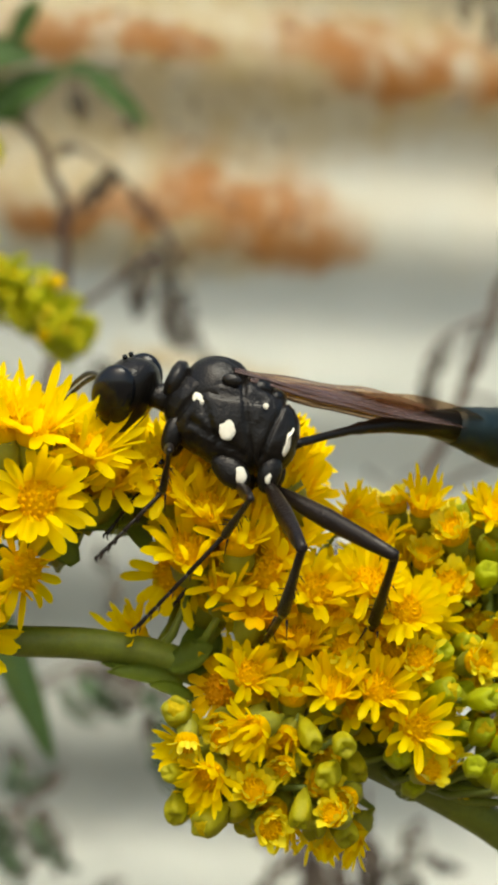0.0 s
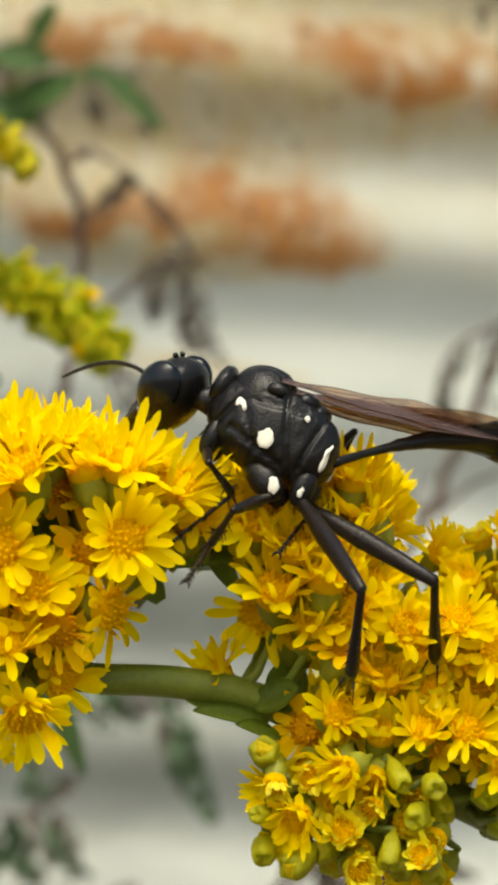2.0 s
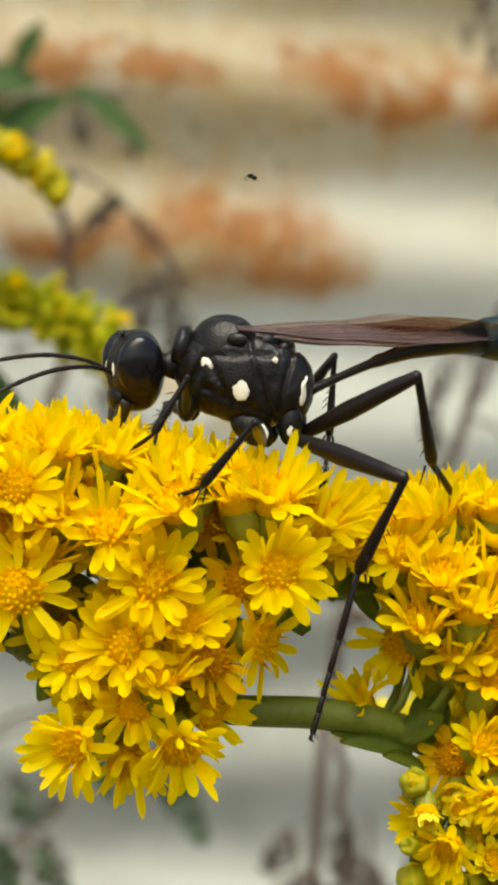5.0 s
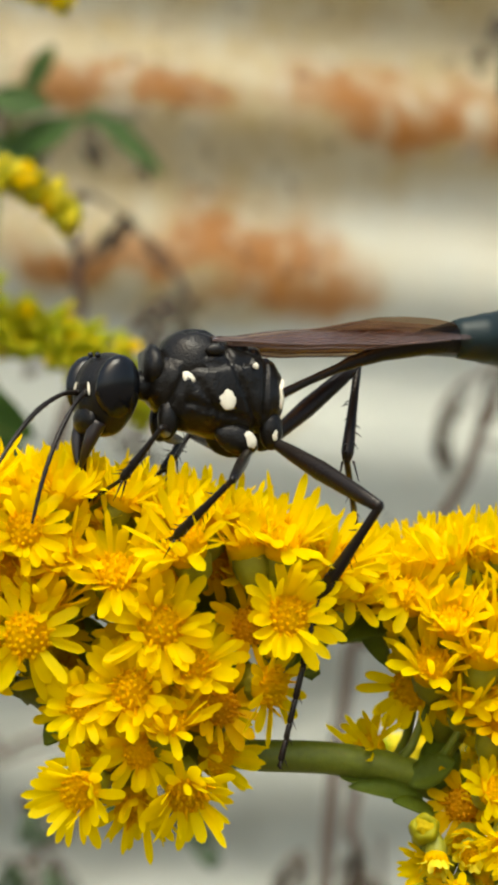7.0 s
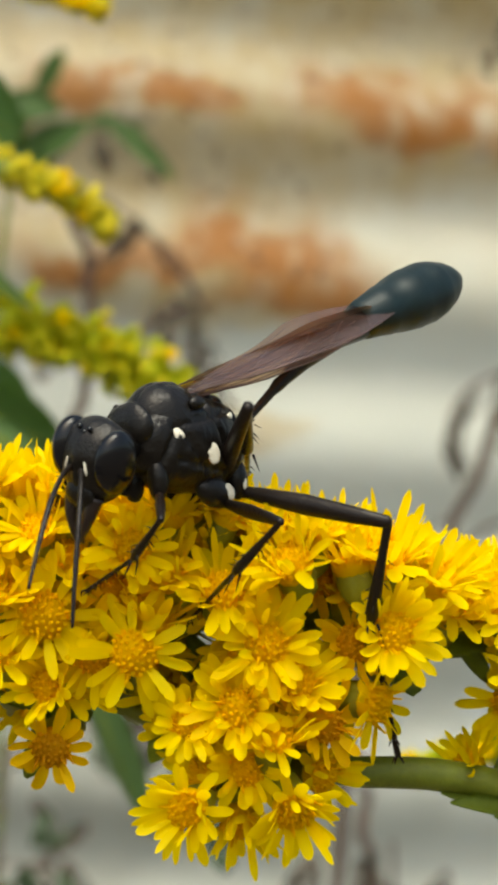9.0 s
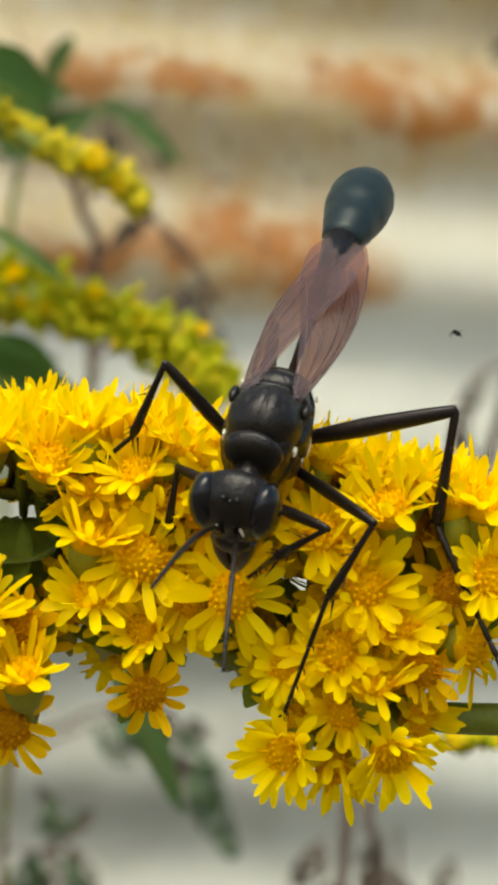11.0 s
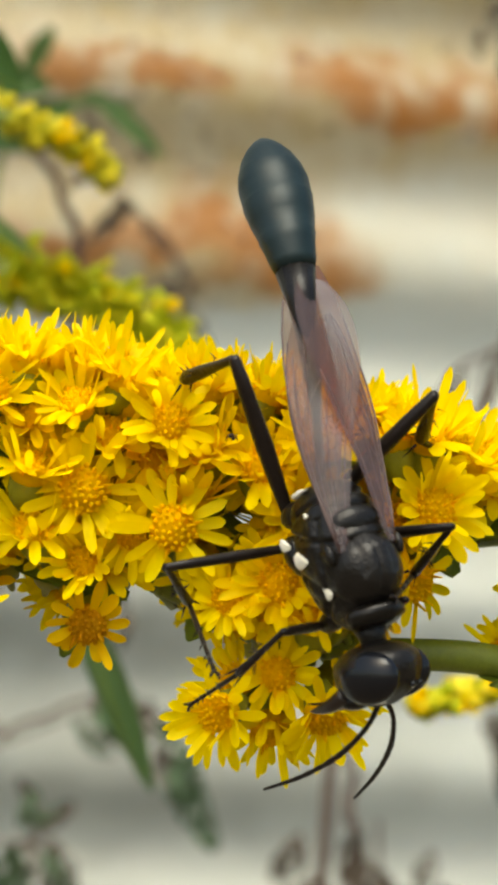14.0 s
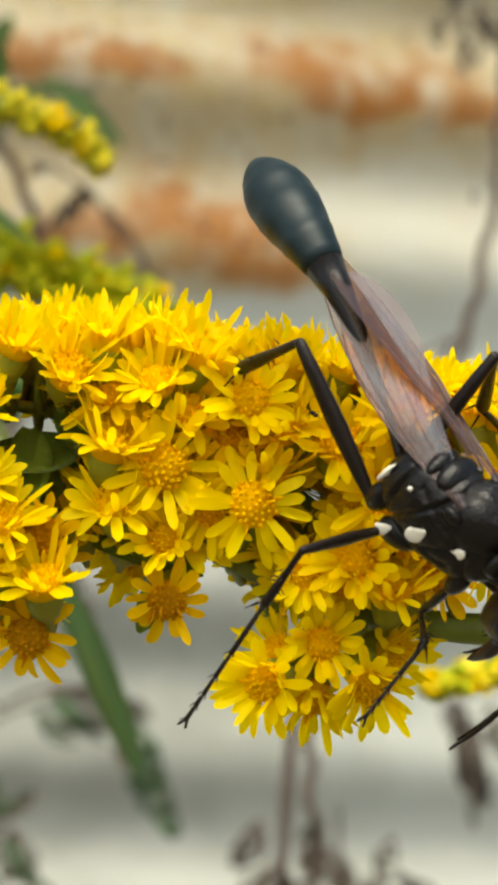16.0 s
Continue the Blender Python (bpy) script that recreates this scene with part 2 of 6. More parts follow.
def curve(points, steps):
    """A smooth line through points."""
    pts = [Vector(p) for p in points]
    out = []
    for i in range(len(pts) - 1):
        p0, p1, p2, p3 = pts[max(i - 1, 0)], pts[i], pts[i + 1], pts[min(i + 2, len(pts) - 1)]
        for k in range(steps):
            t = k / steps
            out.append(0.5 * (2 * p1 + (p2 - p0) * t + (2 * p0 - 5 * p1 + 4 * p2 - p3) * t * t + (3 * p1 - p0 - 3 * p2 + p3) * t ** 3))
    return out + [pts[-1]]


def ball(bm, c, r, u=16, v=10, turn=None):
    """An ellipsoid; centre and half axes in millimetres."""
    m = Matrix.Translation(Vector(c) * 1e-3) @ (turn or Matrix.Identity(4)) @ Matrix.Diagonal((r[0] * 1e-3, r[1] * 1e-3, r[2] * 1e-3, 1))
    return bmesh.ops.create_uvsphere(bm, u_segments=u, v_segments=v, radius=1, matrix=m)["verts"]


def blade(bm, length, width, bend=0.3, fold=0.12, along=8, across=4, tip=0.75, twist=0.0, at=None, thick=0.0):
    """A leaf or petal along +x that lies flat on z and bends down by bend (metres are the caller's units)."""
    grid = []
    for i in range(along + 1):
        t = i / along
        w = width * 0.5 * max(0.02, (math.sin(math.pi * min(1, t * 0.92 + 0.06)) ** tip))
        a = bend * t
        x = length * (math.sin(a) / bend if abs(bend) > 1e-3 else t)
        z = -length * ((1 - math.cos(a)) / bend if abs(bend) > 1e-3 else 0)
        row = []
        for j in range(across + 1):
            s = j / across * 2 - 1
            p = Vector((x, s * w, z - fold * w * (1 - abs(s)) * 1.5))
            p = Matrix.Rotation(twist * t, 3, "X") @ p
            row.append(bm.verts.new(at @ p if at else p))
        grid.append(row)
    fs = []
    for a, b in zip(grid, grid[1:]):
        for j in range(across):
            fs.append(bm.faces.new((a[j], b[j], b[j + 1], a[j + 1])))
    if thick:
        bmesh.ops.solidify(bm, geom=fs, thickness=thick)
    return grid


def thing(name, at, label, category, group="", kind=""):
    ob = new(name)
    ob.empty_display_size = 0.002
    ob.matrix_basis = at if isinstance(at, Matrix) else Matrix.Translation(at)
    return tagged(ob, label, category, group, kind)


# ---- the wall and the ground ----
WALL_Y = 1.0
PITCH = 0.0745
CREST = 0.0721  # height of one crest over the spray's middle
TILT = radians(3.8)
YAW = radians(12.0)


def build_wall():
    bm = bmesh.new()
    zs = [i * PITCH / 14 for i in range(-int(1.15 / PITCH * 14), int(1.0 / PITCH * 14))]
    xs = [-1.6 + 0.05 * i for i in range(65)]
    front = [[bm.verts.new((x, -0.0062 * math.cos(2 * math.pi * (z - CREST) / PITCH) + 0.0025 * noise.noise((x * 5, z * 7, 0)), z)) for x in xs] for z in zs]
    fs = []
    for a, b in zip(front, front[1:]):
        for j in range(len(xs) - 1):
            fs.append(bm.faces.new((a[j], a[j + 1], b[j + 1], b[j])))
    bmesh.ops.solidify(bm, geom=fs, thickness=-0.0015)
    wall = part("wall_north", bm, WALL)
    wall.matrix_basis = Matrix.Translation((0, WALL_Y, BASE)) @ Matrix.Rotation(YAW, 4, "Z") @ Matrix.Rotation(TILT, 4, "Y")
    tagged(wall, "white painted corrugated steel sheet with rust patches", "wall", kind="structure")


def build_ground():
    bm = bmesh.new()
    bmesh.ops.create_grid(bm, x_segments=60, y_segments=60, size=60)
    for v in bm.verts:
        v.co.z = -0.16 + 0.02 * noise.noise(v.co * 0.5)
    ground = part("ground", bm, SOIL)
    tagged(ground, "bare brown soil in front of the wall", "ground", kind="structure")


build_wall()
build_ground()


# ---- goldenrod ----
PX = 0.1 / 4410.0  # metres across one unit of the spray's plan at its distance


def plan(u, v, y=0.0):
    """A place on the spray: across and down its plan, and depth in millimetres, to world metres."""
    k = (100.0 + y) / 100.0 * PX
    return Vector(((u - 441) * k, y * 1e-3, BASE + (784 - v) * k))


def shared(name, bm, mat):
    me = bpy.data.meshes.new(name)
    bm.to_mesh(me)
    bm.free()
    me.materials.append(mat)
    for p in me.polygons:
        p.use_smooth = True
    return me


def strap(bm, length, width, bend_, cup, m):
    """A strap petal along +x with a narrow foot and a round, slightly notched tip."""
    along_, across, grid = 7, 2, []
    for i in range(along_ + 1):
        t = i / along_
        w = width * 0.5 * (0.5 + 0.5 * min(1, t / 0.45)) * (1 if t < 0.72 else math.sqrt(max(0.03, 1 - ((t - 0.72) / 0.285) ** 2)))
        a = bend_ * t
        x = length * (math.sin(a) / bend_ if abs(bend_) > 1e-3 else t)
        z = -length * ((1 - math.cos(a)) / bend_ if abs(bend_) > 1e-3 else 0)
        grid.append([bm.verts.new(m @ Vector((x - (0.04 * length if i == along_ and j == 1 else 0), (j - 1) * w, z - cup * w * (1 - abs(j - 1))))) for j in range(across + 1)])
    for a, c in zip(grid, grid[1:]):
        for j in range(across):
            bm.faces.new((a[j], c[j], c[j + 1], a[j + 1]))


def petal_frame(rnd, i, n, low, high):
    """Where the i-th of n petals sits on its head."""
    a = 2 * math.pi * (i + rnd.uniform(-0.35, 0.35)) / n
    return (Matrix.Rotation(a, 4, "Z") @ Matrix.Translation((0.55e-3, 0, 0.1e-3 + rnd.uniform(0, 0.15e-3)))
            @ Matrix.Rotation(-rnd.uniform(low, high), 4, "Y") @ Matrix.Rotation(rnd.uniform(-0.5, 0.5), 4, "X"))


def one_petal(seed):
    rnd = random.Random(seed)
    bm = bmesh.new()
    strap(bm, rnd.uniform(1.3e-3, 1.75e-3), rnd.uniform(0.36e-3, 0.46e-3), rnd.uniform(-0.5, 0.7), rnd.uniform(0.1, 0.5), Matrix.Identity(4))
    return shared("petal", bm, PETAL)


def petal_mesh(seed, low, high, mat=None, short=1.0):
    """The rays of one head: strap petals in a loose ring, raised by low to high radians."""
    rnd = random.Random(seed)
    bm = bmesh.new()
    n = rnd.choice((14, 15, 16)) if low < 0 else rnd.choice((18, 20, 23))
    for i in range(n):
        m = petal_frame(rnd, i, n, low, high)
        strap(bm, rnd.uniform(1.15e-3, 1.8e-3) * short, rnd.uniform(0.36e-3, 0.5e-3), rnd.uniform(-0.5, 0.9), rnd.uniform(0.1, 0.5), m)
    if low >= 0.2 and short == 1.0:  # long florets that stand up over the rest
        for i in range(8):
            strap(bm, rnd.uniform(1.4e-3, 2.2e-3), rnd.uniform(0.24e-3, 0.34e-3), rnd.uniform(-0.3, 0.4), 0.3, petal_frame(rnd, i, 8, 0.9, 1.45))
    return shared("ray_petals", bm, mat or PETAL)


def disc_mesh(seed, mat):
    """The middle of a head: a tuft of small tubular florets with spreading lobes."""
    rnd = random.Random(seed)
    bm = bmesh.new()
    bmesh.ops.create_uvsphere(bm, u_segments=12, v_segments=6, radius=1, matrix=Matrix.Diagonal((0.8e-3, 0.8e-3, 0.58e-3, 1)))
    for i in range(46):
        a, r = i * 2.4, 0.118e-3 * math.sqrt(i)
        lean = Vector((math.cos(a) * r, math.sin(a) * r, 0))
        top = lean * 1.05 + Vector((0, 0, 0.6e-3 * math.sqrt(max(0.05, 1 - (r / 0.86e-3) ** 2)) + rnd.uniform(0, 0.13e-3)))
        tube(bm, [lean * 0.8, (lean * 0.9 + top) / 2, top], [0.08e-3, 0.1e-3, 0.075e-3], 5)
        if i % 7 == 3:
            tube(bm, [top, top + lean * 0.3 + Vector((rnd.uniform(-0.1e-3, 0.1e-3), rnd.uniform(-0.1e-3, 0.1e-3), rnd.uniform(0.15e-3, 0.4e-3)))], [0.06e-3, 0.04e-3], 4)
    return shared("disc", bm, mat)


def cup_mesh(seed, mat, length=2.1, width=0.72):
    """The green cup of bracts under a head, narrowing to its stalk."""
    rnd = random.Random(seed)
    bm = bmesh.new()
    rows = [(-length, 0.13), (-length * 0.8, 0.2), (-length * 0.62, width * 0.75), (-length * 0.35, width), (-0.1, width * 0.85), (0.12, width * 0.55)]
    rings(bm, [(Vector((0, 0, z * 1e-3)), Vector((r * 1e-3, 0, 0)), Vector((0, r * 1e-3, 0))) for z, r in rows], 9)
    for i in range(10):
        a = 2 * math.pi * i / 10 + rnd.uniform(-0.2, 0.2)
        z0 = -length * rnd.uniform(0.35, 0.6)
        m = Matrix.Rotation(a, 4, "Z") @ Matrix.Translation((width * 0.86e-3, 0, z0 * 1e-3)) @ Matrix.Rotation(-1.5, 4, "Y")
        blade(bm, 1.1e-3, 0.42e-3, -0.2, 0.2, 3, 2, 0.6, 0, m)
    return shared("flower_head", bm, mat)


def bud_mesh(seed, mat):
    """A closed or just opening head: a ribbed barrel of bracts, open at its top."""
    rnd = random.Random(seed)
    bm = bmesh.new()
    w = rnd.uniform(0.9, 1.1)
    rows = [(-2.0, 0.12), (-1.6, 0.25), (-1.2, 0.5), (-0.6, 0.68), (0.0, 0.72), (0.45, 0.66), (0.66, 0.52), (0.6, 0.36), (0.4, 0.1)]
    loops = []
    for z, r in rows:
        loops.append([bm.verts.new((r * w * (1 + 0.07 * math.cos(5 * 2 * math.pi * k / 20 + z)) * 1e-3 * math.cos(2 * math.pi * k / 20),
                                    r * w * (1 + 0.07 * math.cos(5 * 2 * math.pi * k / 20 + z)) * 1e-3 * math.sin(2 * math.pi * k / 20),
                                    (z + 0.1 * math.sin(3 * 2 * math.pi * k / 20 + seed)) * 1e-3)) for k in range(20)])
    for p, q in zip(loops, loops[1:]):
        for k in range(20):
            bm.faces.new((p[k], p[(k + 1) % 20], q[(k + 1) % 20], q[k]))
    bm.faces.new(loops[0][::-1])
    bm.faces.new(loops[-1])
    return shared("bud", bm, mat)


def tip_mesh(seed):
    """The crowded floret tips at the mouth of a bud: one low rough mound."""
    bm = bmesh.new()
    bmesh.ops.create_uvsphere(bm, u_segments=18, v_segments=10, radius=1, matrix=Matrix.Diagonal((0.5e-3, 0.5e-3, 0.28e-3, 1)))
    for v in bm.verts:
        v.co *= 1 + 0.75 * noise.noise(v.co * 4200 + Vector((seed * 7, 0, 0)))
    return shared("floret_tip", bm, BUD_TIP)


PETALS = [petal_mesh(i, -0.2, 0.35) for i in range(4)] + [petal_mesh(10 + i, 0.2, 1.0) for i in range(4)] + [petal_mesh(20 + i, 0.6, 1.35) for i in range(4)] + [petal_mesh(30 + i, 0.9, 1.5, YELLOW_BUD, 0.7) for i in range(4)]
SINGLE = [one_petal(50 + i) for i in range(12)]
OLD_PETALS = [petal_mesh(60 + i, -0.3, 0.9, PETAL_OLD, 0.85) for i in range(3)]
DISCS = [disc_mesh(i, DISC) for i in range(4)] + [disc_mesh(9, DISC_OLD)]
CUPS = [cup_mesh(i, BRACT) for i in range(3)]
BUDS = [bud_mesh(i, BUD) for i in range(3)]
YELLOW_BUDS = [bud_mesh(7 + i, YELLOW_BUD) for i in range(2)]
LIME_BUDS = [bud_mesh(12 + i, LIME_BUD) for i in range(2)]
TIPS = [tip_mesh(i) for i in range(2)]


def aim(p, axis, spin=0.0, size=1.0):
    q = Vector(axis).normalized().to_track_quat("Z", "Y").to_matrix().to_4x4()
    return Matrix.Translation(p) @ q @ Matrix.Rotation(spin, 4, "Z") @ Matrix.Diagonal((size, size, size, 1))


def head_at(parent, p, axis, rnd, size=1.0, old=False, kind=None, single=False):
    """One open flower head: cup, rays and florets. kind: 0 flat, 1 half raised, 2 erect rays, 3 just opening."""
    inv = parent.matrix_basis.inverted()
    cup = share("flower_head", rnd.choice(CUPS), parent, inv @ aim(p, axis, rnd.uniform(0, 6), size))
    k = rnd.choice((0, 1, 1, 1, 2, 2)) if kind is None else kind
    if old:
        share("ray_petals", rnd.choice(OLD_PETALS), cup, Matrix.Rotation(rnd.uniform(0, 6), 4, "Z"), "browned orange-yellow petals")
    elif single:
        n = rnd.choice((15, 16, 17))
        for i in range(n):
            k = rnd.uniform(0.72, 1.08)
            share("petal", rnd.choice(SINGLE), cup, petal_frame(rnd, i, n, -0.25, 0.5) @ Matrix.Diagonal((k, rnd.uniform(0.85, 1.1), k, 1)))
    else:
        share("ray_petals", PETALS[k * 4 + rnd.randrange(4)], cup, Matrix.Rotation(rnd.uniform(0, 6), 4, "Z"), "golden yellow strap-shaped petals")
    share("disc", DISCS[4] if old else rnd.choice(DISCS[:4]), cup, Matrix.Rotation(rnd.uniform(0, 6), 4, "Z"), "browned orange florets" if old else "orange-yellow florets")
    return cup


def bud_at(parent, p, axis, rnd, size=1.0, yellow=0.3, closed=None):
    inv = parent.matrix_basis.inverted()
    bud = share("bud", rnd.choice(YELLOW_BUDS if rnd.random() < yellow else closed or BUDS), parent, inv @ aim(p, axis, rnd.uniform(0, 6), size), "green-yellow bud about to open")
    if size > 0.78:
        share("floret_tip", rnd.choice(TIPS), bud, Matrix.Translation((0, 0, 0.38e-3)), "dull yellow floret tips")
    return bud


def local_tube(name, parent, points, radii, mat, sides=10, label=""):
    inv = parent.matrix_basis.inverted()
    bm = bmesh.new()
    tube(bm, [inv @ p for p in points], radii, sides)
    return part(name, bm, mat, parent, label)


def spread(radii, n):
    return [float(np.interp(i / (n - 1), [k / (len(radii) - 1) for k in range(len(radii))], radii)) for i in range(n)]


def scatter(rnd, us, vs, step, ok, ys, seen):
    """Places over a stretch of the plan, at least step apart from one another."""
    out = []
    for _ in range(6000):
        u, v = rnd.uniform(*us), rnd.uniform(*vs)
        y = rnd.uniform(*ys)
        if ok(u, v) and all((u - a) ** 2 + (v - b) ** 2 + ((y - c) * 44) ** 2 > step * step for a, b, c in seen):
            seen.append((u, v, y))
            out.append((u, v, y))
    return out


def top_edge(u):
    return float(np.interp(u, [-460, -300, -120, 0, 120, 300, 420, 520, 600, 700, 900, 1000], [800, 770, 790, 830, 835, 850, 880, 920, 1000, 935, 930, 1080]))


def low_edge(u):
    return float(np.interp(u, [-460, -340, -200, -120, -20, 60, 130, 250, 400, 440, 600], [1330, 1330, 1150, 1250, 1180, 1170, 1300, 1330, 1300, 1200, 1130]))


# heads that stand out: across, down, depth, the way that they face, size, browned
NAMED = [
    (50, 1125, -2.5, (-0.05, -1, 0.08), 1.2, False), (110, 985, -1.5, (-0.35, -0.7, 0.6), 1.15, False), (205, 1020, -1.8, (0.1, -0.8, 0.6), 1.15, False), (283, 1112, -2.2, (0.05, -0.95, 0.25), 1.2, False),
    (440, 1110, -0.5, (0.35, -0.8, 0.4), 1.0, True), (370, 985, 0, (0.35, -0.75, -0.25), 1.1, True), (235, 1225, -2.2, (-0.1, -0.9, 0.2), 1.15, False), (385, 1250, -1.5, (0.35, -0.85, 0.05), 1.05, True),
    (475, 1215, -1, (0.75, -0.5, -0.1), 1.1, False), (500, 965, -1, (0.15, -0.45, 0.85), 1.2, False), (585, 1000, 0.5, (0.4, -0.5, 0.75), 1.2, False),
    (-110, 1060, -2.2, (0.1, -0.95, 0.15), 1.25, False), (-95, 1290, -1, (-0.1, -0.8, -0.4), 1.05, True), (-310, 1180, -1, (-0.4, -0.8, -0.2), 1.1, True), (-335, 1350, 0, (-0.3, -0.8, -0.3), 1.2, True),
    (-60, 960, -1.2, (0.2, -0.8, 0.55), 1.1, False), (-200, 930, -1, (-0.2, -0.75, 0.6), 1.1, False), (20, 1000, -1, (0.3, -0.8, 0.4), 1.0, True), (-20, 1130, -1, (0.2, -0.9, -0.1), 1.0, False),
    (735, 1215, 4, (-0.15, -0.95, 0.05), 1.2, False), (865, 1215, 4, (0.1, -0.9, 0.2), 1.15, False), (905, 1330, 4, (0.1, -0.8, 0.2), 1.1, False), (655, 1330, 4, (-0.5, -0.4, 0.7), 0.9, False),
    (820, 1425, 3, (-0.2, -0.8, 0.1), 1.0, True), (440, 1015, 0.5, (0.1, -0.55, 0.8), 1.15, False), (535, 1050, 1.0, (0.2, -0.7, 0.55), 1.2, False), (620, 1045, 2.5, (0.1, -0.65, 0.65), 1.15, False),
    (690, 1060, 4, (-0.1, -0.65, 0.65), 1.15, False), (780, 1110, 4, (0.0, -0.75, 0.5), 1.15, False), (880, 1110, 5, (0.2, -0.7, 0.55), 1.15, False), (800, 1010, 5, (0.0, -0.5, 0.85), 1.2, False),
]
FLAT = {(50, 1125), (735, 1215), (-110, 1060), (475, 1215)}  # those with rays spread flat
# openings between the heads, where leaves and the wall show: across, down, half width, half height
OPENINGS = [(615, 1235, 75, 110), (385, 1062, 25, 14), (165, 1135, 22, 34), (-325, 1030, 62, 88), (420, 1180, 14, 20), (770, 1335, 66, 30)]


def build_goldenrod():
    rod = thing("goldenrod", plan(760, 1380, 4), "goldenrod spray in full yellow bloom with green stem", "wildflower")
    rnd = random.Random(11)
    main = curve([plan(-470, 1080, 2), plan(-200, 1110, 2), plan(60, 1230, 2), plan(240, 1300, 2), plan(420, 1335, 2), plan(600, 1345, 3), plan(760, 1385, 4),
                  plan(1000, 1510, 6), plan(1350, 1720, 10), Vector((0.030, 0.018, 0.966)), Vector((0.038, 0.025, 0.945)), Vector((0.046, 0.032, 0.905)), Vector((0.054, 0.04, 0.82)), Vector((0.06, 0.05, 0.65)), Vector((0.065, 0.06, 0.35)), Vector((0.06, 0.07, -0.17))], 8)
    upper = curve([plan(-420, 930, 3), plan(-150, 960, 3), plan(100, 990, 3), plan(330, 1010, 3), plan(520, 1060, 4), plan(700, 1085, 7), plan(860, 1170, 8), plan(950, 1300, 7), plan(1000, 1505, 6)], 6)
    lower = curve([plan(1650, 1180, 12), plan(1480, 1200, 10), plan(1330, 1230, 8), plan(1200, 1250, 8), plan(1100, 1330, 7), plan(1040, 1440, 6), plan(1010, 1512, 6)], 5)
    fringe = curve([plan(740, 1565, 1), plan(760, 1570, 1), plan(860, 1560, 2), plan(960, 1540, 4), plan(1020, 1520, 6)], 5)
    local_tube("stem", rod, main, spread([0.25e-3, 0.42e-3, 0.66e-3, 0.72e-3, 0.85e-3, 1.2e-3, 1.6e-3, 2.2e-3], len(main)), STEM, 12, "green ridged stem")
    for line, thick in ((upper, 0.75), (lower, 0.5), (fringe, 0.35)):
        local_tube("side_branch", rod, line, spread([0.2e-3, 0.4e-3, thick * 1e-3], len(line)), STEM, 10)
    lines = main[:60] + upper + lower + fringe

    def grow(u, v, y, face=None, bud=False, old=False, size=1.0, kind=None, single=False):
        p = plan(u, v, y)
        near = min(lines, key=lambda q: (q - p).length)
        out = (p - near)
        out = out.normalized() if out.length > 1e-5 else Vector((0, 0, 1))
        ax = Vector(face) if face else (out + Vector((0, -0.5, 0.45)) + Vector((rnd.uniform(-0.4, 0.4), rnd.uniform(-0.4, 0.4), rnd.uniform(-0.3, 0.3))))
        ax.normalize()
        foot = p - ax * 2.0e-3 * size
        mid = (foot + near) / 2 - Vector((0, 0, 0.5e-3))
        if (foot - near).length > 0.6e-3:
            local_tube("stalk", rod, [near, mid, foot], [0.26e-3, 0.2e-3, 0.14e-3], STEM, 6)
        (bud_at(rod, p, ax, rnd, size, 0.0, LIME_BUDS if u > 1060 else None) if bud else head_at(rod, p, ax, rnd, size, old, kind, single))

    seen = []
    for u, v, y, face, size, old in NAMED:
        seen.append((u, v, y))
        flat = (u, v) in FLAT
        grow(u, v, y, face, old=old, size=size, kind=0 if flat else 1, single=flat)

    def clear(u, v, reach):
        return all(((u - a) / (w + reach)) ** 2 + ((v - c) / (h + reach)) ** 2 > 1 for a, c, w, h in OPENINGS)

    def up(lean=0.5):
        return (rnd.uniform(-0.5, 0.5), rnd.uniform(-0.9, -0.1) * lean, 1)

    # along the upper rim the heads stand up and show their rays from the side
    for ys, step in (((-1.5, 0), 60), ((0, 8), 58)):
        for u, v, y in scatter(rnd, (-450, 930), (770, 1100), step, lambda u, v: top_edge(u) + 40 < v < top_edge(u) + 85 and clear(u, v, 60), ys, seen):
            grow(u, v, y + max(0, min(1, (u - 480) / 120)) * 4, up(0.6), size=rnd.uniform(0.85, 1.1), kind=rnd.choice((1, 2, 2)))
    for ys, step in (((-2.3, -1.2), 84), ((-1.2, 1.5), 74), ((1.5, 5), 70), ((5, 9), 66)):
        for u, v, y in scatter(rnd, (-450, 640), (760, 1330), step, lambda u, v: top_edge(u) + 65 < v < low_edge(u) - 30 and clear(u, v, 62), ys, seen):
            grow(u, v, y, up(1.3) if rnd.random() < 0.65 else None, old=rnd.random() < 0.06, size=rnd.uniform(0.9, 1.15), kind=rnd.choice((1, 1, 2)))
    for ys, step in (((1.5, 3), 76), ((3, 10), 70)):
        for u, v, y in scatter(rnd, (530, 930), (930, 1330), step, lambda u, v: top_edge(u) + 55 < v < 1290 and clear(u, v, 62), ys, seen):
            grow(u, v, y, up(1.3) if rnd.random() < 0.7 else None, old=rnd.random() < 0.04, size=rnd.uniform(1.0, 1.22), kind=rnd.choice((1, 2, 2)))
    # the lower, less open part beside the stem, turning to buds
    for u, v, y in scatter(rnd, (800, 1180), (1230, 1500), 74, lambda u, v: abs(v - (1230 + (u - 700) * 0.5)) < 190 and v < 1400 + (u - 800) * 0.28 and clear(u, v, 40), (1, 9), seen):
        grow(u, v, y, size=rnd.uniform(0.85, 1.0), kind=rnd.choice((1, 2, 2, 3)))
    for u, v, y in scatter(rnd, (1040, 1640), (1090, 1360), 70, lambda u, v: True, (5, 13), seen):
        grow(u, v, y, None, rnd.random() < (u - 1000) / 900, size=rnd.uniform(0.7, 0.9), kind=3 if rnd.random() < 0.35 + (u - 1040) / 700 else 2)
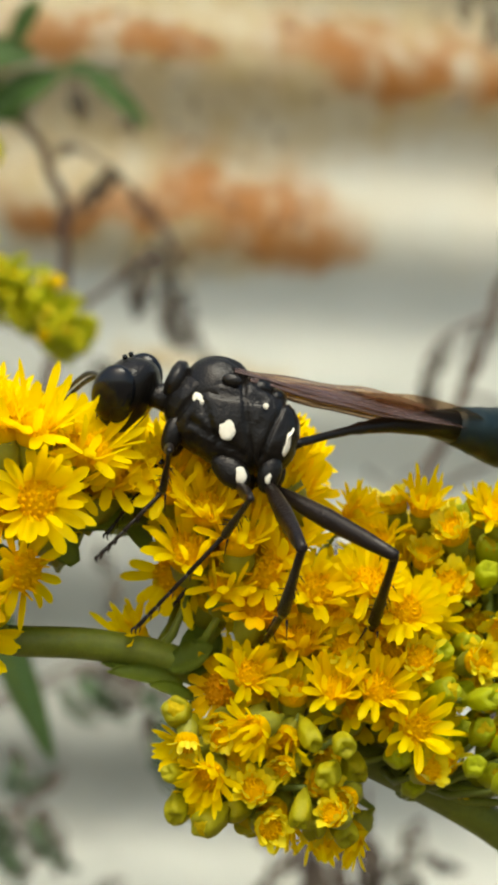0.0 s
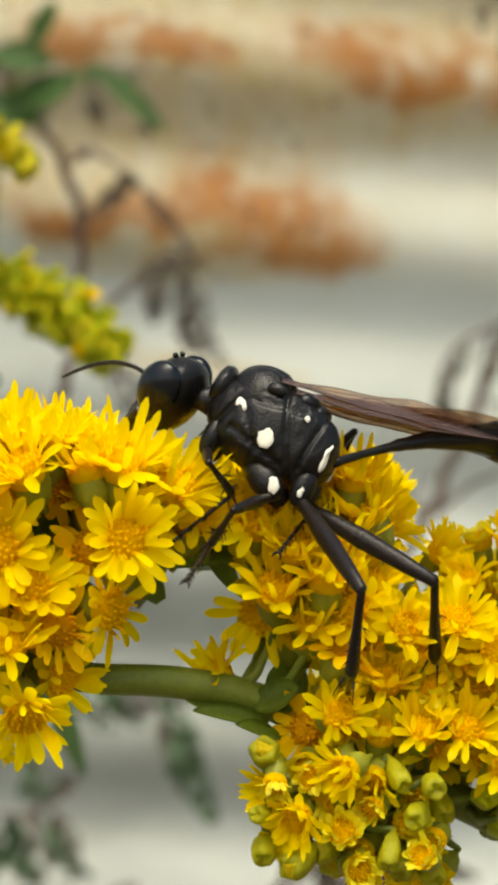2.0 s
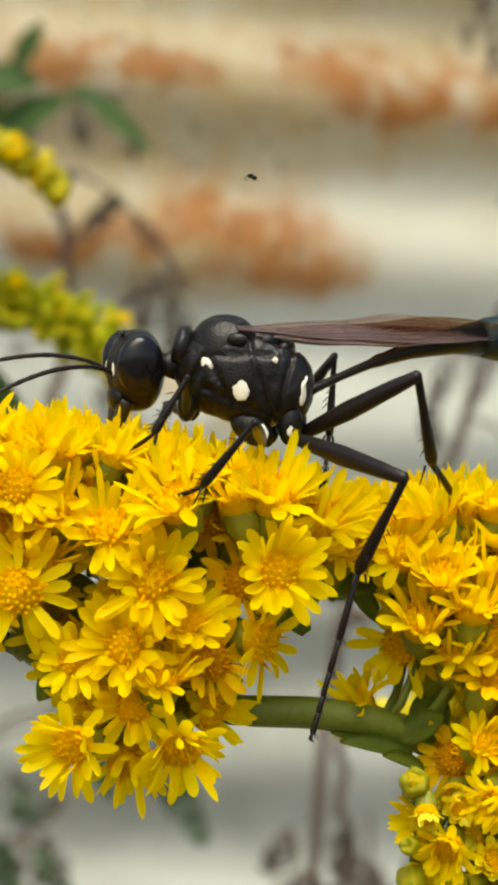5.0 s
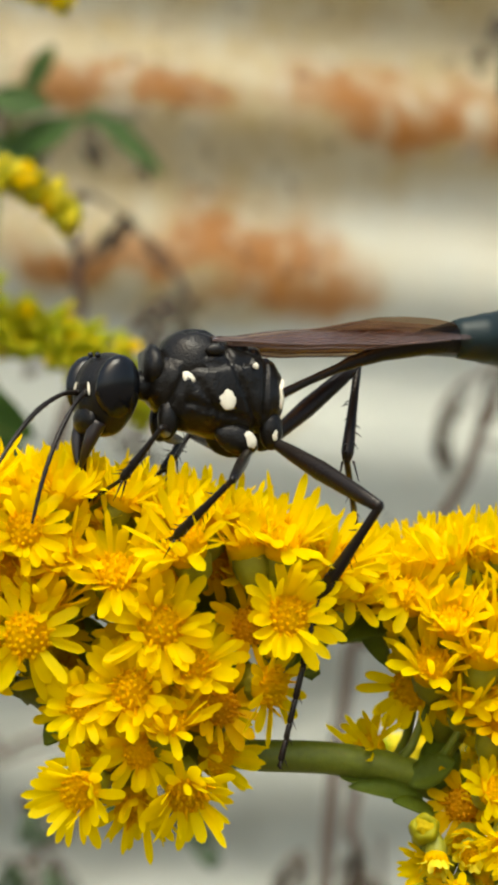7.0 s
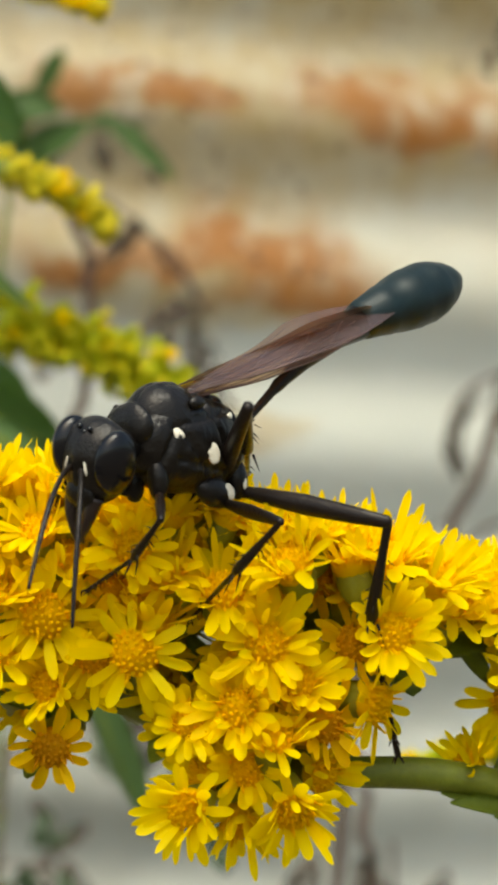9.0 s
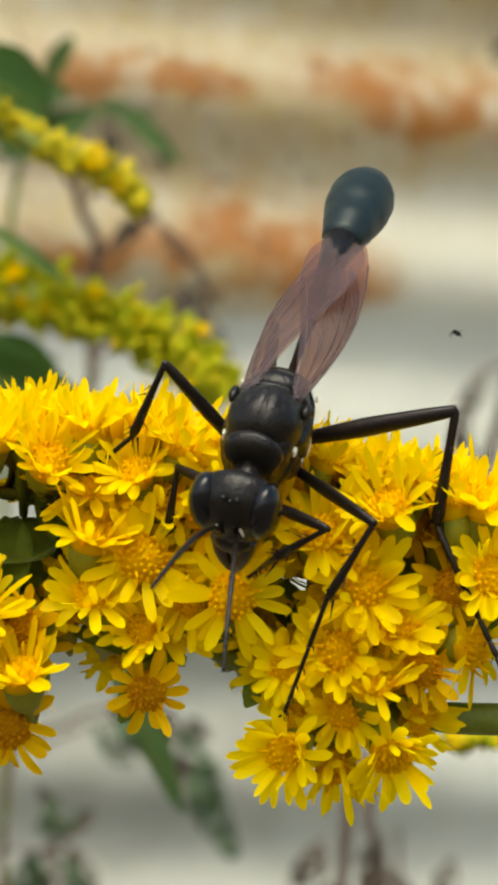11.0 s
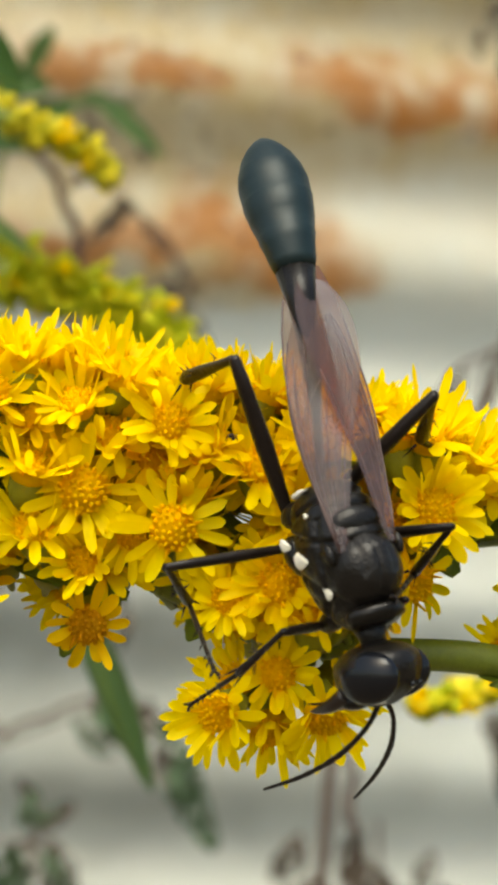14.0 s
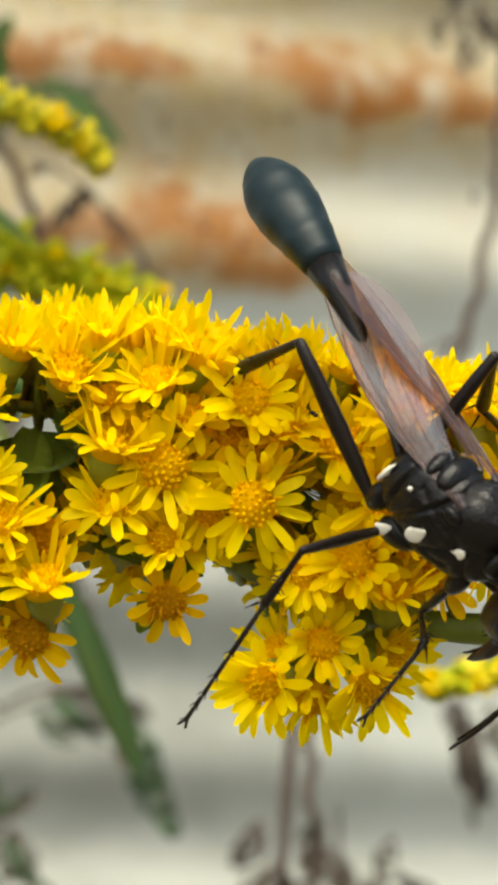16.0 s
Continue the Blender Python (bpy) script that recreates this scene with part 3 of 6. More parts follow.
    for u, v, y in scatter(rnd, (745, 1060), (1450, 1690), 60, lambda u, v: 1465 + (u - 740) * 0.2 < v < 1665 + (u - 740) * 0.08, (-1, 4), seen):
        grow(u, v, y, (rnd.uniform(-0.6, 0.3), -0.6, rnd.uniform(-0.7, 0.3)), rnd.random() < (0.75 if u < 870 else 0.3), size=rnd.uniform(0.62, 0.82), kind=rnd.choice((2, 3)))
    for u, v, y in scatter(rnd, (1130, 1640), (1340, 1600), 66, lambda u, v: True, (2, 9), seen):
        grow(u, v, y, None, rnd.random() < 0.7, size=rnd.uniform(0.65, 0.85), kind=3)
    # leafy bracts on the stem
    for a, c, w in ((plan(750, 1415, 3), plan(640, 1372, 1.5), 1.0), (plan(700, 1400, 3), plan(615, 1362, 2.5), 0.8), (plan(770, 1440, 3), plan(715, 1405, 1.5), 0.9), (plan(700, 1105, 4), plan(480, 1085, 2), 2.2), (plan(690, 1180, 4), plan(640, 1090, 4), 1.0), (plan(560, 1200, 2), plan(480, 1080, 2), 1.7), (plan(330, 1075, 2), plan(470, 1040, 2), 2.0), (plan(200, 1200, 1.5), plan(140, 1080, 1), 1.8), (plan(760, 1400, 3), plan(800, 1290, 4), 1.8), (plan(720, 1385, 3), plan(790, 1345, 2), 1.5), (plan(470, 1240, 2), plan(400, 1150, 1), 1.6), (plan(-250, 1010, 1), plan(-370, 1030, -1.5), 2.4), (plan(-270, 1075, 1), plan(-390, 1100, -1), 2.0), (plan(-330, 980, 1), plan(-345, 1090, -2), 1.8), (plan(-230, 1060, 4), plan(-420, 1010, 3), 3.4), (plan(-240, 1000, 5), plan(-410, 1100, 4), 3.6), (plan(-20, 1240, 1), plan(-200, 1160, 0), 1.6), (plan(-230, 900, 2), plan(-265, 990, -1), 2.0), (plan(-60, 1230, 1), plan(-150, 1330, 0), 1.6), (plan(150, 1240, 1), plan(80, 1300, -0.5), 1.4)):
        inv = rod.matrix_basis.inverted()
        a, c = inv @ a, inv @ c
        x = (c - a).normalized()
        z = Vector((0.1, -0.7, 0.6))
        z = (z - x * z.dot(x)).normalized()
        bm = bmesh.new()
        blade(bm, (c - a).length * 1.05, w * 1e-3, 0.5, 0.3, 8, 4, 0.7, 0.2, Matrix.Translation(a) @ Matrix((x, z.cross(x), z)).transposed().to_4x4(), 0.08e-3)
        part("bract_leaf", bm, BRACT_LEAF, rod, "small green leaf on the stem")
    return rod


def build_low_cluster():
    """The hanging pair of heads on a side stalk of its own, which dips under the wasp."""
    cl = thing("flower_cluster", plan(300, 1310, 1), "hanging cluster of yellow goldenrod heads", "flower cluster")
    rnd = random.Random(5)
    for u, v, y, face in ((145, 1400, -2.5, (-0.4, -0.8, -0.15)), (330, 1400, -2, (0.2, -0.75, -0.5)), (250, 1330, -1.5, (0, -0.9, 0)), (240, 1420, 0, (0.0, -0.6, -0.7)), (180, 1345, 0, (-0.5, -0.6, 0.5)), (380, 1340, 0, (0.6, -0.6, -0.1))):
        p = plan(u, v, y)
        ax = Vector(face).normalized()
        local_tube("stalk", cl, [plan(300, 1310, 1), p - ax * 2.4e-3], [0.25e-3, 0.15e-3], STEM, 6)
        head_at(cl, p, ax, rnd, rnd.uniform(0.98, 1.1), kind=1)
    return cl


goldenrod = build_goldenrod()
low_cluster = build_low_cluster()


# ---- other goldenrod sprays, farther back ----
def build_spray(points, thick, heads, size, green, seed, label, foot, side=-1, lime=0.0):
    """A one-sided spray: a bent stem, thickly set with small heads and buds."""
    rod = thing("goldenrod_spray", points[-1], label, "wildflower", "goldenrod sprays behind")
    rnd = random.Random(seed)
    line = curve(points, 8)
    low = curve([points[0], points[0] + Vector((side * 0.03, 0.02, -0.03)), points[0] + Vector((side * 0.06, 0.04, -0.3)), Vector((foot[0], foot[1], -0.17))], 6)
    full = low[::-1] + line[1:]
    local_tube("stem", rod, full, spread([2.5e-3, 1.8e-3, 1.2e-3, 0.6e-3, 0.3e-3], len(full)), STEM, 8)
    for k in range(heads):
        t = rnd.random() ** 0.8
        q = line[min(len(line) - 1, int(t * len(line)))]
        a = rnd.uniform(0, 2 * math.pi)
        w = thick * (1.05 - 0.55 * t) * math.sqrt(rnd.random())
        ax = Vector((math.cos(a) * 0.7 + 0.3, math.sin(a) * 0.7 - 0.3, rnd.uniform(0.1, 1.0))).normalized()
        p = q + Vector((math.cos(a) * w * 0.6, math.sin(a) * w, rnd.uniform(-0.25, 1.0) * w))
        if rnd.random() < green:
            bud_at(rod, p, ax, rnd, size * rnd.uniform(0.9, 1.3), 0.55 * (1 - lime), LIME_BUDS if lime else None)
        else:
            head_at(rod, p, ax, rnd, size * rnd.uniform(0.7, 1.0), False, 2)
    return rod


def green_leaf(plant, a, b, width, up=(0, -0.6, 0.8), bend_=0.5, mat=None):
    """A long narrow leaf of a spray, with its midrib."""
    inv = plant.matrix_basis.inverted()
    a, b = inv @ a, inv @ b
    d = b - a
    x = d.normalized()
    z = Vector(up)
    z = (z - x * z.dot(x)).normalized()
    m = Matrix.Translation(a) @ Matrix((x, z.cross(x), z)).transposed().to_4x4()
    bm = bmesh.new()
    blade(bm, d.length, width, bend_, 0.25, 14, 6, 0.8, 0.3, m, 0.15e-3)
    leaf = part("leaf", bm, mat or SPRAY_LEAF, plant, "long narrow green leaf")
    bm = bmesh.new()
    tube(bm, [m @ Vector(p) for p in ((0, 0, -width * 0.12), (d.length * 0.5, 0, -d.length * bend_ * 0.13 - width * 0.15), (d.length * 0.9, 0, -d.length * bend_ * 0.4))], [0.3e-3, 0.25e-3, 0.1e-3], 6)
    part("midrib", bm, STEM, leaf)


spray_high = build_spray([mm(-45.1, 185.0, 38.0), mm(-34.8, 185.0, 33.2), mm(-28.4, 185.0, 29.9), mm(-22.6, 185.0, 27.3), mm(-20.5, 185.0, 25.1)], 4.0e-3, 260, 0.74, 0.88, 31, "yellow goldenrod spray with small half-open heads", (-0.08, 0.25))
spray_low = build_spray([mm(-46.4, 195.0, 15.7), mm(-35.7, 195.0, 13.7), mm(-26.4, 195.0, 11.7), mm(-17.1, 195.0, 8.0), mm(-11.4, 195.0, 3.3)], 8.0e-3, 640, 0.8, 0.95, 32, "green-yellow goldenrod spray not yet fully open", (-0.07, 0.27), -1, 0.8)
build_spray([mm(-40.4, 185.0, 55.5), mm(-30.0, 185.0, 53.2), mm(-24.9, 185.0, 51.6), mm(-21.0, 185.0, 50.2)], 3.0e-3, 150, 0.7, 0.75, 33, "yellow goldenrod spray with small half-open heads", (-0.085, 0.24))
build_spray([mm(56.4, 102.0, -16.6), mm(42.1, 100.0, -18.7), mm(28.4, 100.0, -21.0), mm(19.1, 98.0, -23.0), mm(14.1, 98.0, -24.4), mm(10.5, 98.0, -25.2), mm(8.1, 98.0, -25.5)], 2.7e-3, 230, 0.66, 0.8, 34, "goldenrod spray of closed green-yellow buds", (0.12, 0.2), 1, 0.5)
green_leaf(spray_high, mm(-37.7, 175.0, 22.3), mm(-27.1, 175.0, 17.0), 2.4e-3)
green_leaf(spray_low, mm(-32.6, 150.0, 3.4), mm(-24.1, 150.0, -0.0), 4e-3)
green_leaf(spray_low, mm(-44.0, 230.0, 10.3), mm(-30.6, 235.0, 4.7), 11e-3, (0.1, -0.8, 0.6), 0.6, LEAF)
green_leaf(spray_low, mm(-47.5, 240.0, 5.9), mm(-34.1, 245.0, -2.6), 12e-3, (0.2, -0.8, 0.6), 0.6, LEAF)
green_leaf(spray_high, mm(-45.4, 230.0, 48.5), mm(-32.3, 235.0, 44.2), 12e-3, (0.1, -0.8, 0.6), 0.6, LEAF)


green_leaf(spray_low, mm(-46.0, 224.0, 9.2), mm(-27.5, 226.0, 0.4), 9e-3, (0.1, -1.0, 0.3), 0.5, LEAF)
green_leaf(spray_low, mm(-47.0, 236.0, 3.8), mm(-30.0, 238.0, -2.2), 10e-3, (0.1, -1.0, 0.3), 0.5, LEAF)
green_leaf(spray_low, mm(-29.5, 224.0, -20.7), mm(-13.6, 220.0, -49.0), 5.6e-3, (0.5, -0.6, 0.6), 0.4)
local_tube("leaf_stalk", spray_low, curve([mm(-38.0, 234.0, 1.0), mm(-34.0, 229.0, -9.0), mm(-29.3, 224.0, -21.2)], 5), 0.7e-3, STEM)


# ---- withered plants against the wall ----
def tattered(name, parent, a, b, width, seed, holes=0.5, mat=None):
    """A dry, curled leaf from a to b, eaten to a net."""
    rnd = random.Random(seed)
    inv = parent.matrix_basis.inverted()
    a, b = inv @ a, inv @ b
    d = b - a
    x = d.normalized()
    z = Vector((rnd.uniform(-0.6, 0.6), -1, rnd.uniform(-0.4, 0.4)))
    z = (z - x * z.dot(x)).normalized()
    m = Matrix.Translation(a) @ Matrix((x, z.cross(x), z)).transposed().to_4x4()
    bm = bmesh.new()
    n, k = 26, 12
    g = blade(bm, d.length * 1.1, width, rnd.uniform(0.4, 1.1), rnd.uniform(-0.8, 0.8), n, k, 0.8, rnd.uniform(-1.4, 1.4), None)
    bm.faces.ensure_lookup_table()
    sx = rnd.uniform(0, 50)
    gone = []
    for f in bm.faces:
        c = f.calc_center_median()
        mid = abs(c.y) < width * 0.05
        if not mid and noise.noise(Vector((c.x * 330 + sx, c.y * 420, c.z * 420))) > 0.25 - holes * 0.5:
            gone.append(f)
    bmesh.ops.delete(bm, geom=gone, context="FACES")
    for v in bm.verts:
        v.co += Vector((noise.noise(v.co * 300), noise.noise(v.co * 300 + Vector((9, 0, 0))), noise.noise(v.co * 220 + Vector((0, 9, 0))) * 2)) * 0.0016
        v.co = m @ v.co
    bmesh.ops.solidify(bm, geom=bm.faces[:], thickness=0.3e-3)
    return part(name, bm, mat or DRY_LEAF, parent, smooth=False)


def dead_plant(stems, leaves, label, seed):
    """Stems: (points, thickness in mm); leaves: (from, to, width in mm)."""
    root = stems[0][0][-1]
    plant = thing("withered_plant", root, label, "dead plant", "withered plants at the wall")
    rnd = random.Random(seed)
    for i, (pts, r) in enumerate(stems):
        line = curve(pts, 6)
        for p in line[1:-1]:
            p += Vector((rnd.uniform(-1, 1), rnd.uniform(-1, 1), rnd.uniform(-1, 1))) * 0.0004 * r
        local_tube("stem" if i == 0 else "twig", plant, line, spread([r * 0.36e-3, r * 0.5e-3, r * 0.55e-3], len(line)), DRY_STEM, 8)
    for i, (a, b, w) in enumerate(leaves):
        tattered("leaf", plant, a, b, w * 1e-3, seed * 40 + i, rnd.uniform(0.1, 0.42))
    return plant


dead_plant([
    ([mm(-121.8, 945.0, 156.6), mm(-105.3, 945.0, 135.3), mm(-94.0, 945.0, 122.3), mm(-80.3, 945.0, 101.1), mm(-70.9, 945.0, 73.9), mm(-73.7, 945.0, 32.5), mm(-81.0, 950.0, -1.8), mm(-104.0, 955.0, -62.0), mm(-140.0, 958.0, -130.0), Vector((-0.2, 0.965, 0.4)), Vector((-0.22, 0.96, -0.17))], 5.2),
    ([mm(-51.9, 940.0, 93.5), mm(-60.3, 942.0, 85.0), mm(-70.9, 945.0, 73.4)], 2.6),
    ([mm(-19.9, 930.0, 52.9), mm(-28.1, 932.0, 65.9), mm(-39.9, 935.0, 81.3), mm(-51.9, 940.0, 93.5), mm(-62.6, 942.0, 101.9), mm(-74.5, 943.0, 104.4)], 1.6),
    ([mm(-37.6, 935.0, 56.8), mm(-48.4, 938.0, 48.0), mm(-62.8, 942.0, 38.3), mm(-73.2, 945.0, 31.8)], 3.0),
    ([mm(-24.7, 933.0, 49.6), mm(-31.7, 934.0, 56.7), mm(-37.6, 935.0, 56.8)], 1.5),
    ([mm(-43.7, 943.0, 136.1), mm(-65.0, 944.0, 138.7), mm(-81.7, 945.0, 128.2), mm(-94.0, 945.0, 122.3)], 1.4),
], [
    (mm(-64.7, 938.0, 105.1), mm(-76.3, 936.0, 99.0), 6), (mm(-50.5, 936.0, 95.5), mm(-62.1, 934.0, 77.8), 10), (mm(-56.4, 936.0, 89.6), mm(-45.7, 934.0, 89.4), 8),
    (mm(-44.6, 936.0, 87.3), mm(-32.8, 933.0, 68.3), 7), (mm(-31.7, 934.0, 69.6), mm(-19.4, 930.0, 51.8), 6), (mm(-69.6, 942.0, 132.5), mm(-60.1, 940.0, 113.5), 8), (mm(-86.2, 943.0, 129.1), mm(-82.4, 940.0, 115.9), 5),
    (mm(-47.2, 941.0, 117.1), mm(-41.7, 940.0, 109.9), 5), (mm(-32.9, 934.0, 61.4), mm(-49.1, 930.0, 42.5), 15), (mm(-28.2, 934.0, 59.0), mm(-36.2, 930.0, 54.1), 12), (mm(-37.6, 934.0, 49.7), mm(-39.8, 930.0, 32.0), 9),
    (mm(-29.4, 934.0, 50.8), mm(-17.6, 928.0, 21.4), 16), (mm(-24.7, 933.0, 42.6), mm(-28.1, 930.0, 19.1), 12), (mm(-20.0, 932.0, 33.2), mm(-14.1, 928.0, 9.8), 9),
    (mm(-75.8, 943.0, 45.5), mm(-76.8, 940.0, 35.9), 4), (mm(-86.5, 943.0, 33.7), mm(-95.7, 940.0, 28.9), 9), (mm(-58.1, 942.0, 14.7), mm(-41.3, 935.0, -8.9), 15),
], "withered brown plant with eaten leaves against a rusty wall", 1)
dead_plant([
    ([mm(124.5, 940.0, 169.5), mm(123.4, 940.0, 132.0), mm(119.9, 940.0, 92.1), mm(112.9, 940.0, 49.8), mm(98.3, 945.0, 4.6), mm(74.8, 945.0, -48.2), mm(55.5, 948.0, -82.9), mm(36.6, 955.0, -136.2), Vector((0.0, 0.97, 0.4)), Vector((-0.02, 0.97, -0.17))], 5.0),
    ([mm(110.1, 935.0, 34.3), mm(103.8, 936.0, 32.0), mm(100.0, 940.0, 25.1), mm(96.9, 945.0, 3.2)], 2.2),
    ([mm(78.1, 930.0, 9.7), mm(82.9, 932.0, 19.0), mm(90.1, 934.0, 25.6), mm(103.8, 936.0, 31.8)], 1.8),
    ([mm(57.9, 938.0, -33.0), mm(64.6, 940.0, -39.7), mm(72.5, 945.0, -48.2)], 1.6),
    ([mm(70.6, 938.0, -31.4), mm(68.0, 941.0, -43.3)], 1.1),
    ([mm(107.1, 935.0, -29.3), mm(92.8, 938.0, -35.4), mm(77.9, 945.0, -48.2)], 2.2),
    ([mm(112.8, 938.0, -10.3), mm(107.1, 940.0, -2.5), mm(98.0, 945.0, -0.1)], 1.6),
    ([mm(28.0, 936.0, -59.5), mm(39.8, 938.0, -59.7), mm(51.9, 946.0, -83.9)], 1.6),
], [
    (mm(89.9, 932.0, 24.9), mm(79.3, 930.0, 5.0), 9), (mm(82.8, 931.0, 14.4), mm(74.5, 928.0, -12.5), 9), (mm(79.3, 930.0, 5.0), mm(80.3, 928.0, -13.7), 7), (mm(40.9, 936.0, -60.7), mm(46.6, 932.0, -79.3), 9), (mm(37.4, 936.0, -65.4), mm(36.1, 932.0, -74.6), 6),
    (mm(57.4, 938.0, -33.0), mm(55.0, 936.0, -31.3), 4), (mm(73.0, 938.0, -30.7), mm(75.7, 936.0, -32.5), 4), (mm(106.5, 935.0, 161.7), mm(108.8, 930.0, 141.1), 11), (mm(95.9, 935.0, 166.3), mm(94.8, 930.0, 155.1), 7), (mm(113.0, 936.0, 172.0), mm(117.0, 930.0, 146.0), 13), (mm(104.0, 936.0, 180.0), mm(101.0, 930.0, 162.0), 10), (mm(112.6, 937.0, 94.2), mm(108.9, 935.0, 89.3), 5),
    (mm(117.3, 935.0, -122.0), mm(125.0, 930.0, -151.9), 12),
], "bare withered stem with curled dry leaves", 2)
dead_plant([
    ([mm(-56.5, 930.0, -111.8), mm(-67.2, 932.0, -114.4), mm(-81.5, 935.0, -119.9), mm(-100.9, 940.0, -130.6), mm(-111.1, 945.0, -170.6), Vector((-0.13, 0.96, 0.4)), Vector((-0.13, 0.96, -0.17))], 2.6),
    ([mm(-71.8, 930.0, -160.0), mm(-86.4, 935.0, -169.5), mm(-101.1, 940.0, -179.3), mm(-111.2, 945.0, -194.4)], 1.8),
    ([mm(-75.6, 932.0, -175.6), mm(-86.4, 935.0, -169.9)], 1.4),
], [
    (mm(-64.7, 930.0, -113.0), mm(-44.6, 925.0, -137.0), 17), (mm(-57.6, 930.0, -113.0), mm(-24.7, 925.0, -130.0), 13), (mm(-37.7, 928.0, -130.4), mm(-28.2, 922.0, -153.0), 12), (mm(-87.4, 933.0, -168.7), mm(-89.4, 930.0, -147.0), 9), (mm(-86.2, 933.0, -168.7), mm(-71.8, 930.0, -157.6), 7),
    (mm(-88.6, 933.0, -171.0), mm(-92.7, 926.0, -207.4), 17), (mm(-81.0, 933.0, -172.2), mm(-72.8, 926.0, -198.0), 14), (mm(-58.1, 933.0, -211.2), mm(-50.7, 928.0, -197.2), 8), (mm(-50.7, 933.0, -74.6), mm(-47.1, 930.0, -93.1), 8), (mm(-56.5, 933.0, -62.8), mm(-52.9, 930.0, -74.3), 8),
], "withered weed with lacy eaten leaves", 3)
dead_plant([
    ([mm(43.3, 940.0, -129.6), mm(43.8, 942.0, -170.2), mm(44.4, 944.0, -208.7), mm(44.9, 946.0, -254.5), Vector((0.04, 0.96, 0.4)), Vector((0.04, 0.96, -0.17))], 5.5),
    ([mm(26.7, 935.0, -188.0), mm(36.1, 938.0, -198.0), mm(44.4, 944.0, -208.7)], 2.0),
    ([mm(76.1, 935.0, -190.4), mm(64.5, 938.0, -200.4), mm(44.8, 944.0, -218.2)], 2.0),
    ([mm(55.2, 942.0, -165.5), mm(53.4, 943.0, -194.2), mm(45.8, 945.0, -228.0)], 2.4),
], [
    (mm(29.0, 932.0, -187.4), mm(11.3, 928.0, -200.8), 13), (mm(32.5, 932.0, -189.8), mm(33.5, 928.0, -210.2), 13), (mm(54.9, 935.0, -185.6), mm(54.6, 928.0, -210.2), 11), (mm(66.5, 932.0, -192.2), mm(73.3, 928.0, -212.6), 14), (mm(75.9, 932.0, -189.8), mm(92.1, 928.0, -205.6), 9),
    (mm(21.9, 932.0, -168.6), mm(12.5, 928.0, -191.4), 13), (mm(106.4, 932.0, -133.4), mm(115.4, 928.0, -154.0), 11), (mm(47.8, 932.0, -168.6), mm(35.9, 926.0, -191.1), 15), (mm(45.4, 932.0, -180.4), mm(66.2, 926.0, -200.5), 16), (mm(40.7, 932.0, -194.5), mm(21.8, 926.0, -223.9), 18), (mm(54.8, 932.0, -201.6), mm(66.2, 926.0, -228.6), 18),
    (mm(43.0, 932.0, -211.0), mm(45.2, 926.0, -238.0), 20), (mm(68.9, 932.0, -206.3), mm(89.6, 926.0, -228.6), 17), (mm(14.8, 932.0, -201.6), mm(3.1, 926.0, -223.9), 16), (mm(102.9, 935.0, -118.8), mm(118.8, 928.0, -166.1), 17), (mm(105.4, 935.0, -134.2), mm(114.3, 930.0, -164.1), 14), (mm(77.1, 935.0, -176.6), mm(69.7, 930.0, -194.5), 13), (mm(100.5, 932.0, -116.9), mm(106.0, 928.0, -135.2), 11),
], "withered weed with dark curled leaves", 4)


def build_green_weed():
    """A living weed at the wall, with broad green leaves."""
    weed = thing("green_weed", mm(-111.9, 950.0, -243.4), "green weed with broad leaves beside the rusty wall", "weed")
    local_tube("stem", weed, curve([mm(-89.6, 930.0, 144.9), mm(-99.5, 935.0, 124.7), mm(-109.8, 940.0, 43.0), mm(-111.9, 950.0, -243.4), Vector((-0.14, 0.97, -0.17))], 6), 1.6e-3, STEM)
    for a, b, w in ((mm(-100.8, 925.0, 118.8), mm(-75.5, 915.0, 133.6), 17), (mm(-107.7, 925.0, 141.9), mm(-83.6, 915.0, 141.6), 17), (mm(-114.7, 925.0, 123.4), mm(-87.1, 915.0, 117.6), 16), (mm(-66.0, 925.0, 137.2), mm(-34.3, 915.0, 115.2), 10), (mm(-91.4, 925.0, 144.2), mm(-82.4, 915.0, 161.1), 10), (mm(-110.1, 925.0, 114.2), mm(-88.2, 915.0, 122.2), 12), (mm(-79.9, 925.0, 132.6), mm(-47.1, 920.0, 135.4), 6)):
        inv = weed.matrix_basis.inverted()
        a, b = inv @ a, inv @ b
        x = (b - a).normalized()
        z = Vector((0.1, -0.8, 0.6))
        z = (z - x * z.dot(x)).normalized()
        bm = bmesh.new()
        blade(bm, (b - a).length * 1.05, w * 1e-3, 0.6, 0.25, 12, 6, 0.8, 0.2, Matrix.Translation(a) @ Matrix((x, z.cross(x), z)).transposed().to_4x4(), 0.25e-3)
        part("leaf", bm, SPRAY_LEAF if w < 12 else LEAF, weed)


build_green_weed()


